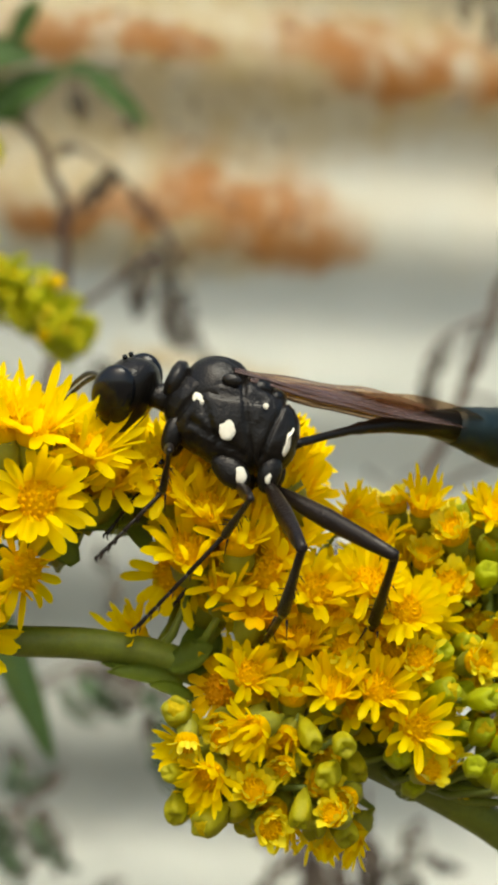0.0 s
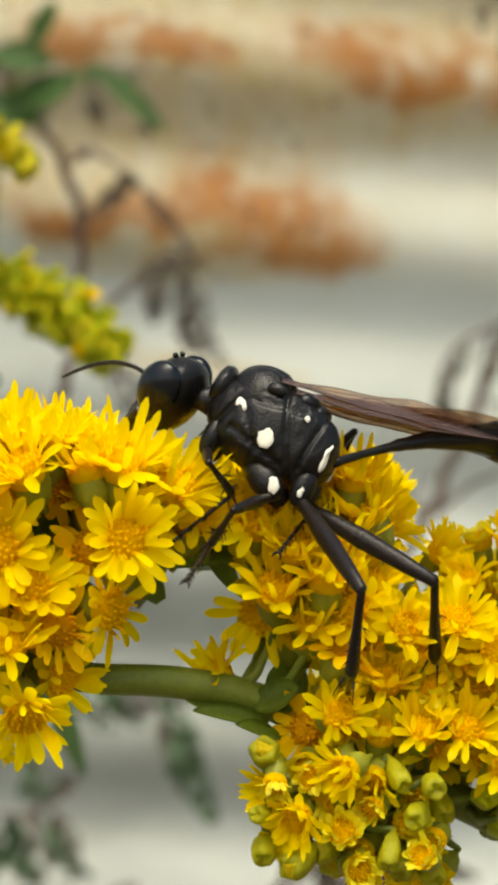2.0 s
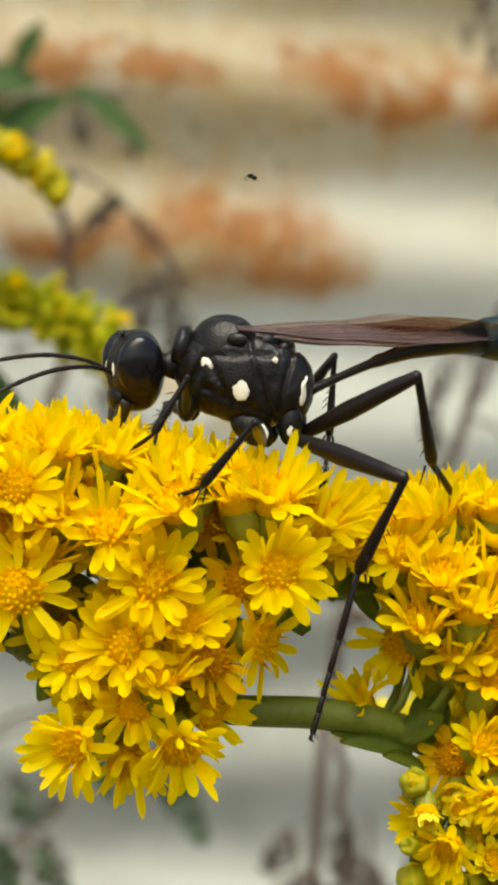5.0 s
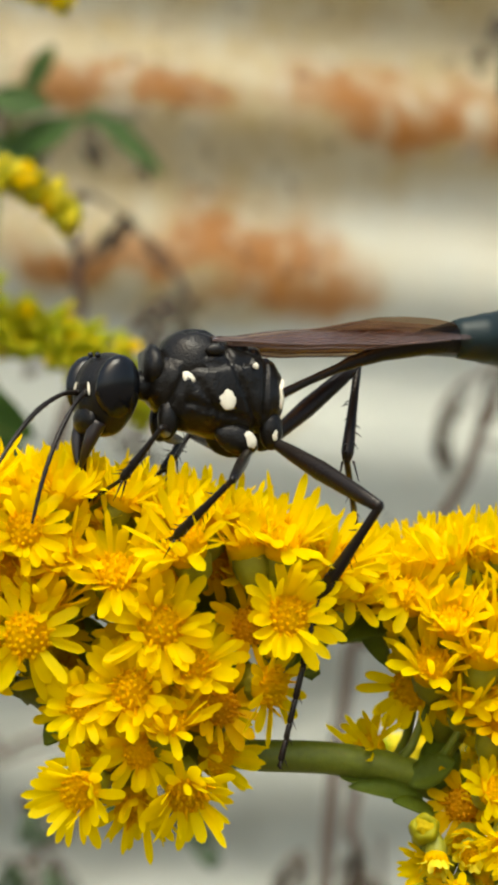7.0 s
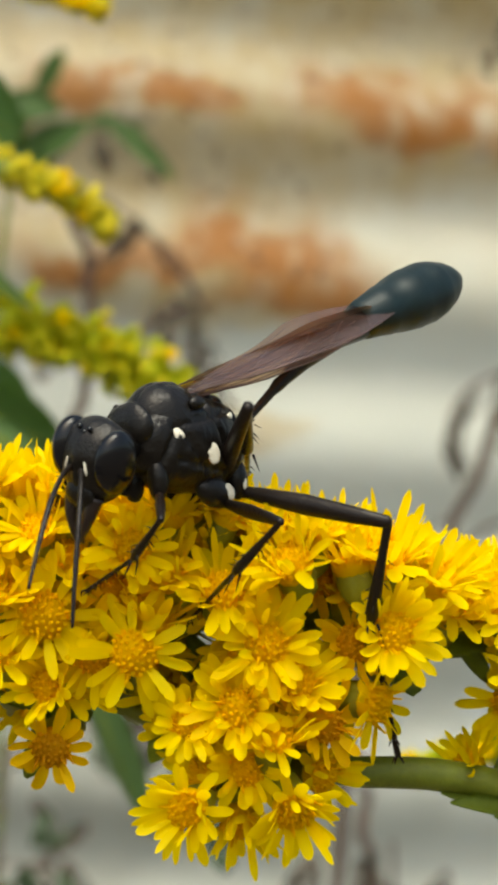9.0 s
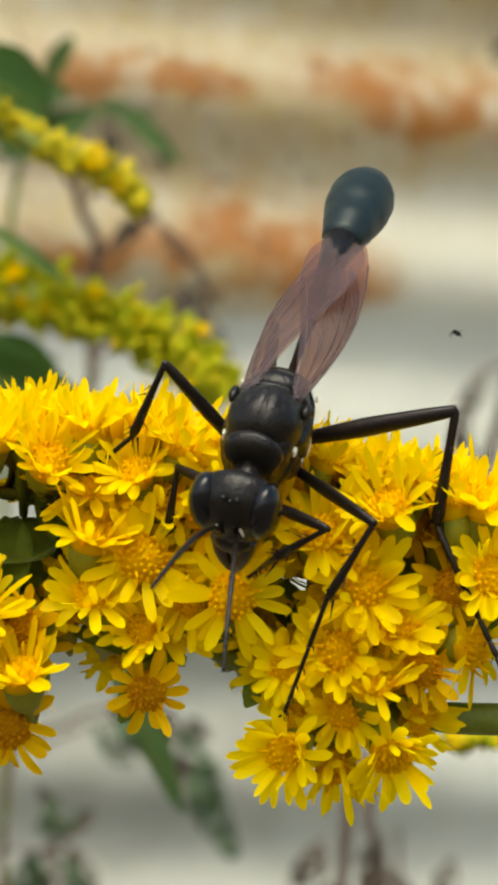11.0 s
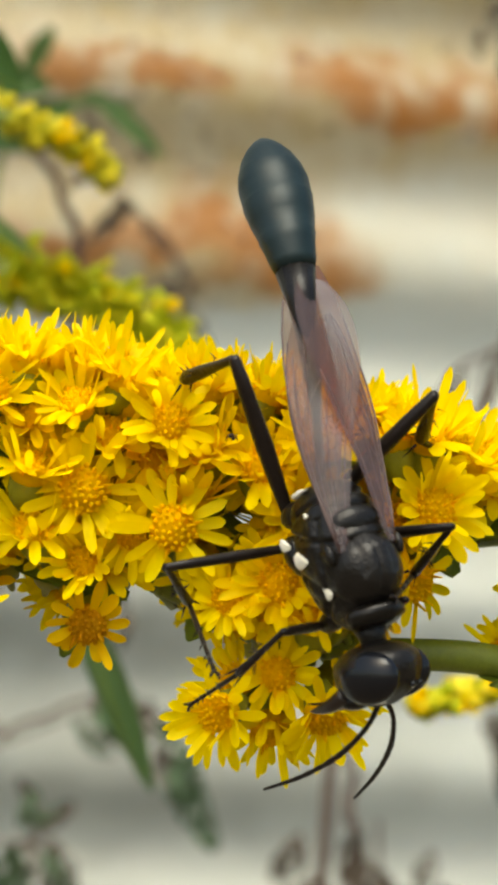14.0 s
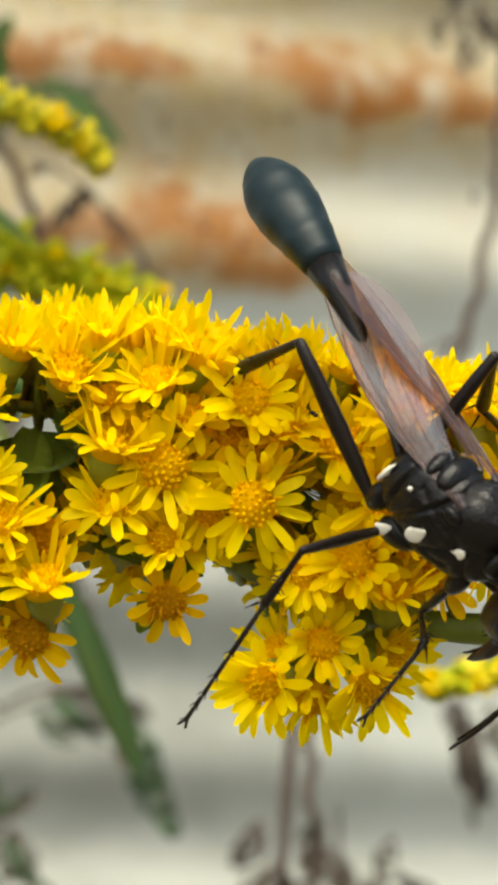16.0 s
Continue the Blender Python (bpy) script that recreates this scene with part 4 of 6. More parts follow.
def build_low_weed():
    """A low weed before the wall, its leaves eaten to nets."""
    weed = thing("low_weed", mm(-170.0, 860.0, -250.0), "low weed with leaves eaten to nets", "weed")
    stem = curve([mm(-98.1, 854.0, -140.0), mm(-109.0, 855.0, -161.9), mm(-135.0, 855.0, -190.0), mm(-170.0, 860.0, -250.0), Vector((-0.17, 0.87, 0.4)), Vector((-0.17, 0.87, -0.17))], 6)
    local_tube("stem", weed, stem, spread([0.5e-3, 0.9e-3, 1.6e-3], len(stem)), STEM)
    local_tube("leaf_stalk", weed, curve([mm(-100.5, 852.0, -124.6), mm(-78.4, 850.0, -115.8), mm(-65.5, 850.0, -111.0), mm(-50.5, 850.0, -106.0), mm(-34.3, 850.0, -112.5)], 5), 0.6e-3, DRY_STEM)
    local_tube("leaf_stalk", weed, curve([mm(-109.0, 855.0, -161.9), mm(-95.6, 850.0, -158.9), mm(-78.8, 850.0, -161.5)], 5), 0.6e-3, DRY_STEM)
    for a, c, w, seed, drop in ((mm(-35.0, 850.0, -111.9), mm(-22.8, 846.0, -132.5), 9.0, 71, 0.10), (mm(-26.8, 850.0, -126.5), mm(-17.0, 846.0, -161.5), 15.0, 75, 0.05), (mm(-29.3, 850.0, -128.7), mm(-24.5, 846.0, -149.7), 10.0, 76, 0.10), (mm(-58.0, 850.0, -106.7), mm(-45.5, 846.0, -131.4), 9.0, 72, 0.25), (mm(-67.2, 850.0, -111.4), mm(-55.4, 846.0, -128.6), 8.0, 73, 0.25), (mm(-61.2, 850.0, -109.3), mm(-50.3, 846.0, -115.3), 8.0, 74, 0.20),
                                (mm(-78.8, 850.0, -161.5), mm(-66.9, 846.0, -187.9), 10.0, 81, 0.10), (mm(-88.7, 850.0, -162.1), mm(-90.5, 846.0, -188.3), 10.0, 82, 0.10), (mm(-84.4, 850.0, -155.7), mm(-85.0, 846.0, -137.8), 8.0, 83, 0.10), (mm(-84.8, 850.0, -153.5), mm(-70.6, 846.0, -146.4), 5.0, 84, 0.20), (mm(-89.1, 850.0, -158.9), mm(-97.4, 846.0, -184.0), 11.0, 85, 0.10)):
        tattered("leaf", weed, a, c, w * 1e-3, seed, drop, EATEN_LEAF)
    return weed


build_low_weed()


# ---- the wasp ----
BONES = {"fore": (3.1, 2.6, 3.6, 0.24), "mid": (5.2, 3.5, 5.2, 0.27), "hind": (6.5, 4.6, 6.6, 0.38)}  # thigh, shin, foot, thickness
HIPS = {"fore": (2.0, 0.7, -1.75), "mid": (-1.3, 0.88, -2.5), "hind": (-2.45, 0.7, -2.15)}
HEAD_AT = (4.25, 0.0, -0.05)


def droop(bm):
    """Bows the hind body: its waist rises and its swollen end hangs, about a straight chord along +x."""
    a0, turn, n = 0.0, radians(21), 140

    def line(first):
        out, p = [], Vector((0, 0, 0))  # drawn out a little along its line
        for i in range(n + 1):
            x = 14.0 * i / n
            t = min(1, max(0, (x - 3.0) / 7.0))
            a = first - turn * t * t * (3 - 2 * t)
            out.append((p.copy(), a))
            p = p + Vector((math.cos(a), 0, math.sin(a))) * 14.5e-3 / n
        return out
    lo, hi = 0.0, turn
    for _ in range(40):
        a0 = (lo + hi) / 2
        if line(a0)[-1][0].z > 0:
            hi = a0
        else:
            lo = a0
    path = line(a0)
    for v in bm.verts:
        k = max(0, min(n, round(v.co.x / 14.0e-3 * n)))
        p, a = path[k]
        dx = v.co.x - 14.0e-3 * k / n
        v.co = p + Vector((math.cos(a), 0, math.sin(a))) * dx + Vector((-math.sin(a), 0, math.cos(a))) * v.co.z + Vector((0, v.co.y, 0))


def build_wasp():
    wasp = thing("wasp", mm(0, 0, 0), "black thread-waisted wasp with white spots and smoky wings", "wasp")
    # middle of the body
    rows = [(2.95, 0.3, 0.3, 0.3), (2.6, 0.3, 0.8, 0.85), (2.0, 0.15, 1.22, 1.45), (1.5, 0.1, 1.42, 1.7), (0.9, 0.15, 1.56, 1.85), (0.2, 0.1, 1.64, 2.0), (-0.6, 0.0, 1.62, 2.0),
            (-1.3, -0.05, 1.54, 1.82), (-2.0, -0.1, 1.38, 1.62), (-2.5, -0.15, 1.14, 1.3), (-2.8, -0.2, 0.8, 0.95), (-2.98, -0.22, 0.4, 0.45)]
    bm = bmesh.new()
    fine = [rows[0]] + [tuple(float(np.interp(-x, [-r[0] for r in rows], [r[i] for r in rows])) for i in range(4)) for x in np.linspace(2.85, -2.9, 72)] + [rows[-1]]
    lathe(bm, fine, 72, 0.82)
    for v in bm.verts:
        x, z = v.co.x * 1e3, v.co.z * 1e3
        cut = 0
        for d, on in ((x - 1.75 + 0.45 * z, z < 1.0), (z - 0.95 + 0.12 * x, -1.4 < x < 1.6), (x + 0.95 - 0.4 * z, True), (x + 1.95 + 0.1 * z, z > -1.2), (z + 0.95 - 0.3 * x, -1.2 < x < 1.4), (x - 0.45 - 0.7 * (z + 0.5), -1.2 < z < 0.9)):
            if on:
                cut = max(cut, math.exp(-(d / 0.10) ** 2))
        out = Vector((0, v.co.y, v.co.z + 0.2e-3))
        if out.length > 1e-6:
            v.co -= out.normalized() * (0.2e-3 * cut - 0.08e-3 * noise.noise(v.co * 900) - 0.045e-3 * noise.noise(v.co * 3500) - 0.02e-3 * noise.noise(v.co * 9000))
    thorax = part("thorax", bm, CHITIN, wasp)

    def lump(name, c, r, parent, mat=CHITIN, label="", turn=None, u=22, v=14, rough=0.03):
        k = bmesh.new()
        mid = Vector(c) * 1e-3
        for q in ball(k, c, r, u, v, turn):
            q.co += (q.co - mid) * (rough * 2.4 * noise.noise(q.co * 1500) + rough * noise.noise(q.co * 5000))
        return part(name, k, mat, parent, label)

    bm = bmesh.new()
    for v in ball(bm, (0.8, 0, 1.05), (1.5, 1.44, 1.48), 48, 32):
        y, x = abs(v.co.y * 1e3), v.co.x * 1e3
        cut = max(math.exp(-((y - 0.6) / 0.09) ** 2) * (x < 1.3), 0.7 * math.exp(-(y / 0.07) ** 2) * (x > 0.4))
        v.co -= (v.co - Vector((0.8e-3, 0, 1.05e-3))) * (0.06 * cut - 0.035 * noise.noise(v.co * 1300) - 0.014 * noise.noise(v.co * 6000))
    part("scutum", bm, CHITIN, thorax)
    lump("scutellum", (-0.95, 0, 1.6), (0.62, 1.0, 0.5), thorax)
    lump("metanotum", (-1.65, 0, 1.4), (0.4, 0.9, 0.4), thorax)
    for s in (-1, 1):
        lump("wing_scale", (0.15, s * 1.42, 1.55), (0.42, 0.2, 0.26), thorax)
        lump("coxa", (2.0, s * 0.68, -1.2), (0.42, 0.42, 0.85), thorax)
        lump("coxa", (-0.8, s * 0.85, -2.0), (0.95, 0.5, 0.62), thorax, turn=Matrix.Rotation(-0.45, 4, "Y"))
        lump("coxa", (-2.3, s * 0.7, -1.6), (0.5, 0.45, 0.85), thorax)
    bm = bmesh.new()
    lathe(bm, [(2.92, 0.7, 0.6, 0.4), (2.82, 0.85, 0.95, 0.75), (2.62, 0.95, 1.14, 0.92), (2.4, 0.95, 1.16, 0.94), (2.18, 0.85, 0.98, 0.8), (2.0, 0.7, 0.6, 0.5)], 28)
    for v in bm.verts:
        v.co += v.co * 0.04 * noise.noise(v.co * 1700)
    part("collar", bm, CHITIN, wasp)
    bm = bmesh.new()
    tube(bm, [Vector((2.6, 0, 0.25)) * 1e-3, Vector((3.2, 0, 0.15)) * 1e-3, Vector((3.9, 0, 0.05)) * 1e-3], [0.75e-3, 0.5e-3, 0.5e-3], 14)
    part("neck", bm, CHITIN, wasp)
    for s in (-1, 1):
        for c, r, lean in (((1.28, 1.36, 0.42), (0.24, 0.1, 0.42), 0.75), ((-0.25, 1.6, -0.42), (0.38, 0.1, 0.56), 0.45), ((-1.25, 1.26, -2.05), (0.26, 0.1, 0.42), 0.5), ((-2.72, 0.92, -0.2), (0.12, 0.2, 0.62), -0.1), ((-2.35, 1.05, -1.75), (0.16, 0.1, 0.34), 0.0), ((-1.55, 1.5, 0.85), (0.13, 0.07, 0.12), 0.0)):
            bm = bmesh.new()
            vs = ball(bm, (c[0], s * c[1], c[2]), r, 18, 12, Matrix.Rotation(lean, 4, "Y"))
            for v in vs:
                k = (v.co.z * 1e3 - c[2]) / r[2]
                v.co.x += (c[0] * 1e-3 - v.co.x) * 0.4 * max(0, k)
                v.co += Vector((1, 0, 1)) * (0.16e-3 * noise.noise(v.co * 1700) + 0.07e-3 * noise.noise(v.co * 5500 + Vector((3, 0, 0))))
            part("white_spot", bm, HAIR, thorax, "patch of dense white hair")
    # head, on its neck
    bm = bmesh.new()
    vs = ball(bm, (0, 0, 0), (1.12, 1.66, 1.58), 48, 32)
    for v in vs:
        x, y, z = (k * 1e3 for k in v.co)
        if z < 0:
            v.co.y *= 1 - 0.26 * min(1, -z / 1.6) ** 1.5
            v.co.z *= 1.16
            v.co.x += 0.12e-3 * min(1, -z / 1.5) * (x > 0)
        if x > 0.2:  # flat face, hollowed beside the midline where the antennae rise
            v.co.x -= 0.1e-3 * math.exp(-((abs(y) - 0.34) / 0.2) ** 2 - ((z + 0.15) / 0.3) ** 2) - 0.05e-3 * math.exp(-(y / 0.1) ** 2)
        v.co.x *= 0.86 if x < 0 else 1.2
        v.co += v.co * (0.022 * noise.noise(v.co * 1500) + 0.01 * noise.noise(v.co * 6000))
    head = part("head", bm, CHITIN, wasp)
    for y, z in ((0, 1.22), (-0.26, 1.4), (0.26, 1.4)):
        lump("ocellus", (0.82, y, z), (0.12, 0.12, 0.12), head, EYE, "small glassy simple eye", u=10, v=8, rough=0)
    lump("face_shield", (1.02, 0, -1.2), (0.36, 0.74, 0.6), head)
    feelers = []
    for s in (-1, 1):
        bm = bmesh.new()
        ball(bm, (0.3, s * 1.08, 0.16), (0.98, 0.66, 1.28), 28, 20, Matrix.Rotation(s * -0.08, 4, "X"))
        part("eye", bm, EYE, head, "large glossy black compound eye")
        bm = bmesh.new()
        tube(bm, curve([Vector((0.75, s * 0.55, -1.3)) * 1e-3, Vector((1.0, s * 0.46, -2.0)) * 1e-3, Vector((1.1, s * 0.24, -2.7)) * 1e-3, Vector((1.1, s * 0.04, -3.25)) * 1e-3], 4), spread([0.36e-3, 0.28e-3, 0.17e-3, 0.04e-3], 13), 10)
        part("mandible", bm, JAW, head, "dark red-brown curved jaw")
        bm = bmesh.new()
        ball(bm, (1.28, s * 0.5, 0.0), (0.05, 0.06, 0.28), 12, 10, Matrix.Rotation(s * 0.25, 4, "X"))
        part("face_patch", bm, HAIR, head, "silvery hair beside the eye")
        bm = bmesh.new()
        ball(bm, (0.02, 0, 0), (0.15, 0.15, 0.15), 10, 8)
        pts = curve([Vector(p) * 1e-3 for p in ((0, 0, 0), (0.95, s * 0.04, 0.42), (2.6, s * 0.05, 0.62), (4.5, s * 0.02, 0.4), (6.3, 0, -0.1))], 7)
        rad = spread([0.12e-3, 0.095e-3, 0.115e-3, 0.1e-3, 0.06e-3], len(pts))
        tube(bm, pts, [r * (0.88 if i % 2 else 1.06) for i, r in enumerate(rad)], 8)
        feelers.append((part("antenna", bm, LEG, head, "thin black segmented antenna"), s))
    bm = bmesh.new()
    blade(bm, 1.6e-3, 0.42e-3, 0.3, 0.3, 4, 2, 0.5, 0, Matrix.Translation((0.95e-3, 0, -1.75e-3)) @ Matrix.Rotation(1.5, 4, "Y"), 0.1e-3)
    part("tongue", bm, JAW, head, "short brown tongue")
    # waist and hind body
    bm = bmesh.new()
    lathe(bm, [(-0.1, 0, 0.22, 0.24), (0.3, 0.02, 0.2, 0.2), (1.5, 0.08, 0.17, 0.17), (2.9, 0.1, 0.2, 0.2), (3.3, 0.1, 0.27, 0.28), (3.6, 0.08, 0.26, 0.27), (4.8, 0.05, 0.38, 0.38), (6.8, 0, 0.56, 0.56), (8.2, 0, 0.8, 0.78)], 14)
    droop(bm)
    abdomen = part("waist", bm, CHITIN, wasp, "thread-thin black waist")
    bm = bmesh.new()
    lathe(bm, [(8.10, 0, 0.780, 0.760), (8.49, 0, 0.900, 0.880), (9.16, 0, 1.015, 0.987), (9.55, 0, 1.128, 1.090), (9.60, 0, 1.100, 1.062), (10.32, 0, 1.278, 1.222), (11.10, 0, 1.401, 1.335), (11.15, 0, 1.372, 1.307), (11.87, 0, 1.410, 1.335),
               (12.45, 0, 1.297, 1.222), (12.50, 0, 1.269, 1.194), (13.03, 0, 1.053, 0.987), (13.47, 0, 0.752, 0.705), (13.50, 0, 0.724, 0.677), (13.81, 0, 0.423, 0.395), (14.00, 0, 0.132, 0.132)], 24)
    droop(bm)
    part("gaster", bm, GASTER, abdomen, "swollen blue-black hind body")
    # wings folded over the back
    wings = []
    for s in (-1, 1):
        lift = 0.06 * s
        wings.append((wing("forewing", wasp, s, 11.5, 3.1), Vector((0.2e-3, s * 1.1e-3, (1.88 + lift) * 1e-3)), 0.42))
        wings.append((wing("hindwing", wasp, s, 8.8, 2.4), Vector((-0.5e-3, s * 0.95e-3, (1.7 + lift) * 1e-3)), 0.42))
    # legs, each bone along its own +x
    legs = {}
    for leg, (thigh, shin, foot, r) in BONES.items():
        for s, side in ((1, "left"), (-1, "right")):
            bm = bmesh.new()
            lathe(bm, [(-0.22, 0, r * 0.5, r * 0.55), (0.0, 0, r * 0.72, r * 0.78), (0.22, 0, r * 0.6, r * 0.64), (thigh * 0.16, 0, r * 0.72, r * 0.86), (thigh * 0.45, 0, r * 0.86, r * 1.12), (thigh * 0.8, 0, r * 0.72, r * 0.9), (thigh, 0, r * 0.58, r * 0.66), (thigh + 0.12, 0, r * 0.34, r * 0.38)], 12)
            a = part("thigh", bm, LEG, wasp)
            bm = bmesh.new()
            lathe(bm, [(-0.1, 0, r * 0.34, r * 0.34), (0.12, 0, r * 0.46, r * 0.46), (shin * 0.3, 0, r * 0.46, r * 0.5), (shin * 0.65, 0, r * 0.62, r * 0.72), (shin * 0.92, 0, r * 0.72, r * 0.8), (shin, 0, r * 0.5, r * 0.5)], 12)
            b = part("shin", bm, LEG, wasp)
            bm = bmesh.new()
            rnd = random.Random(3)
            for k in range(10):
                x, an = shin * (0.3 + 0.07 * k), rnd.uniform(0, 6.3)
                d = Vector((0.25, math.cos(an) * 0.28, math.sin(an) * 0.28))
                p = Vector((x, math.cos(an) * r * 0.7, math.sin(an) * r * 0.7))
                tube(bm, [p * 1e-3, (p + d) * 1e-3], [0.035e-3, 0.008e-3], 4)
            tagged(part("bristles", bm, LEG, b, "short black bristles"), kind="stuff")
            for w in (-1, 1):
                bm = bmesh.new()
                tube(bm, [Vector((shin - 0.05, w * r * 0.6, -r * 0.5)) * 1e-3, Vector((shin + 0.75, w * r * 1.2, -r * 1.6)) * 1e-3], [0.06e-3, 0.012e-3], 5)
                part("spur", bm, LEG, b)
            bm = bmesh.new()
            x = 0.0
            for q, w in ((0.42, 0.36), (0.2, 0.32), (0.15, 0.3), (0.1, 0.3), (0.13, 0.32)):
                e = x + q * foot
                lathe(bm, [(x, 0, r * w * 0.7, r * w * 0.7), (x + 0.1, 0, r * w, r * w), (e - 0.08, 0, r * w * 1.15, r * w * 1.15), (e, 0, r * w * 0.7, r * w * 0.7)], 8)
                for w2 in (-1, 1):
                    tube(bm, [Vector((e - 0.06, w2 * r * w, -r * w)) * 1e-3, Vector((e + 0.18, w2 * r * w * 2.2, -r * w * 2)) * 1e-3], [0.04e-3, 0.008e-3], 4)
                x = e
            c = part("foot", bm, LEG, wasp)
            for w2 in (-1, 1):
                bm = bmesh.new()
                tube(bm, curve([Vector((foot - 0.02, w2 * 0.04, 0)) * 1e-3, Vector((foot + 0.2, w2 * 0.14, 0.02)) * 1e-3, Vector((foot + 0.3, w2 * 0.17, -0.14)) * 1e-3], 3), spread([0.06e-3, 0.05e-3, 0.012e-3], 7), 5)
                part("claw", bm, LEG, c)
            legs[leg, side] = (a, b, c)
    return wasp, head, abdomen, legs, wings, feelers


def wing(name, parent, s, length, width):
    """A long narrow wing along +x, its front edge outwards, with its veins."""
    bm = bmesh.new()

    def edge(t, f):
        """Across the wing at t of its length; f from 0 (front edge) to 1 (rear edge)."""
        w = width * (0.10 + 0.90 * min(1, t / 0.62) ** 0.9) * (1 if t < 0.7 else math.sqrt(max(0, 1 - ((t - 0.7) / 0.302) ** 2)))
        out = 1.05 * math.sin(t * 2.5) - w * (f * 0.92 - 0.04)
        return Vector((length * t, -s * out, 0.10 * math.sin(f * 3.0) + 0.04 * math.sin(t * 16 + f * 4) - 0.2 * t * t)) * 1e-3
    n, k = 22, 7
    grid = [[bm.verts.new(edge(i / n, j / k)) for j in range(k + 1)] for i in range(n + 1)]
    fs = []
    for a, b in zip(grid, grid[1:]):
        for j in range(k):
            fs.append(bm.faces.new((a[j], b[j], b[j + 1], a[j + 1])))
    ob = part(name, bm, WING, parent, "smoky brown translucent wing with a violet sheen")
    bm = bmesh.new()
    for f0, f1, t0, t1, r in ((0.0, 0.0, 0.0, 0.9, 0.085), (0.08, 0.12, 0.0, 0.7, 0.05), (0.2, 0.3, 0.02, 0.82, 0.05), (0.45, 0.6, 0.02, 0.8, 0.04), (0.8, 0.9, 0.02, 0.6, 0.04), (0.12, 0.5, 0.45, 0.62, 0.035), (0.1, 0.42, 0.62, 0.78, 0.035), (0.32, 0.75, 0.3, 0.45, 0.035)):
        tube(bm, [edge(t0 + (t1 - t0) * i / 8, f0 + (f1 - f0) * i / 8) for i in range(9)], [r * 0.45e-3] * 9, 5)
    part("vein", bm, VEIN, ob, "dark wing veins")
    return ob


wasp, wasp_head, wasp_abdomen, wasp_legs, wasp_wings, wasp_feelers = build_wasp()

def build_fly():
    """A tiny dark fly that follows the wasp."""
    fly = thing("small_fly", mm(0, 0, 0), "tiny black fly following the wasp", "fly")
    bm = bmesh.new()
    ball(bm, (0.05, 0, 0.02), (0.13, 0.09, 0.1), 10, 8)
    part("thorax", bm, CHITIN, fly)
    bm = bmesh.new()
    ball(bm, (0.21, 0, 0.01), (0.07, 0.09, 0.08), 10, 8)
    part("head", bm, EYE, fly)
    bm = bmesh.new()
    ball(bm, (-0.2, 0, -0.02), (0.18, 0.08, 0.08), 10, 8, Matrix.Rotation(0.25, 4, "Y"))
    part("abdomen", bm, CHITIN, fly)
    for s in (-1, 1):
        bm = bmesh.new()
        blade(bm, 0.42e-3, 0.17e-3, 0.1, 0.1, 6, 3, 0.6, 0, Matrix.Translation((0.05e-3, s * 0.05e-3, 0.1e-3)) @ Matrix.Rotation(radians(180 - s * 18), 4, "Z") @ Matrix.Rotation(-0.15, 4, "Y"))
        part("wing", bm, WING, fly)
        for x in (0.12, 0.04, -0.05):
            bm = bmesh.new()
            tube(bm, [Vector((x, s * 0.06, -0.03)) * 1e-3, Vector((x * 1.3, s * 0.17, 0.02)) * 1e-3, Vector((x * 1.6, s * 0.22, -0.17)) * 1e-3], [0.016e-3, 0.014e-3, 0.008e-3], 5)
            part("leg", bm, LEG, fly)
    return fly


small_fly = build_fly()

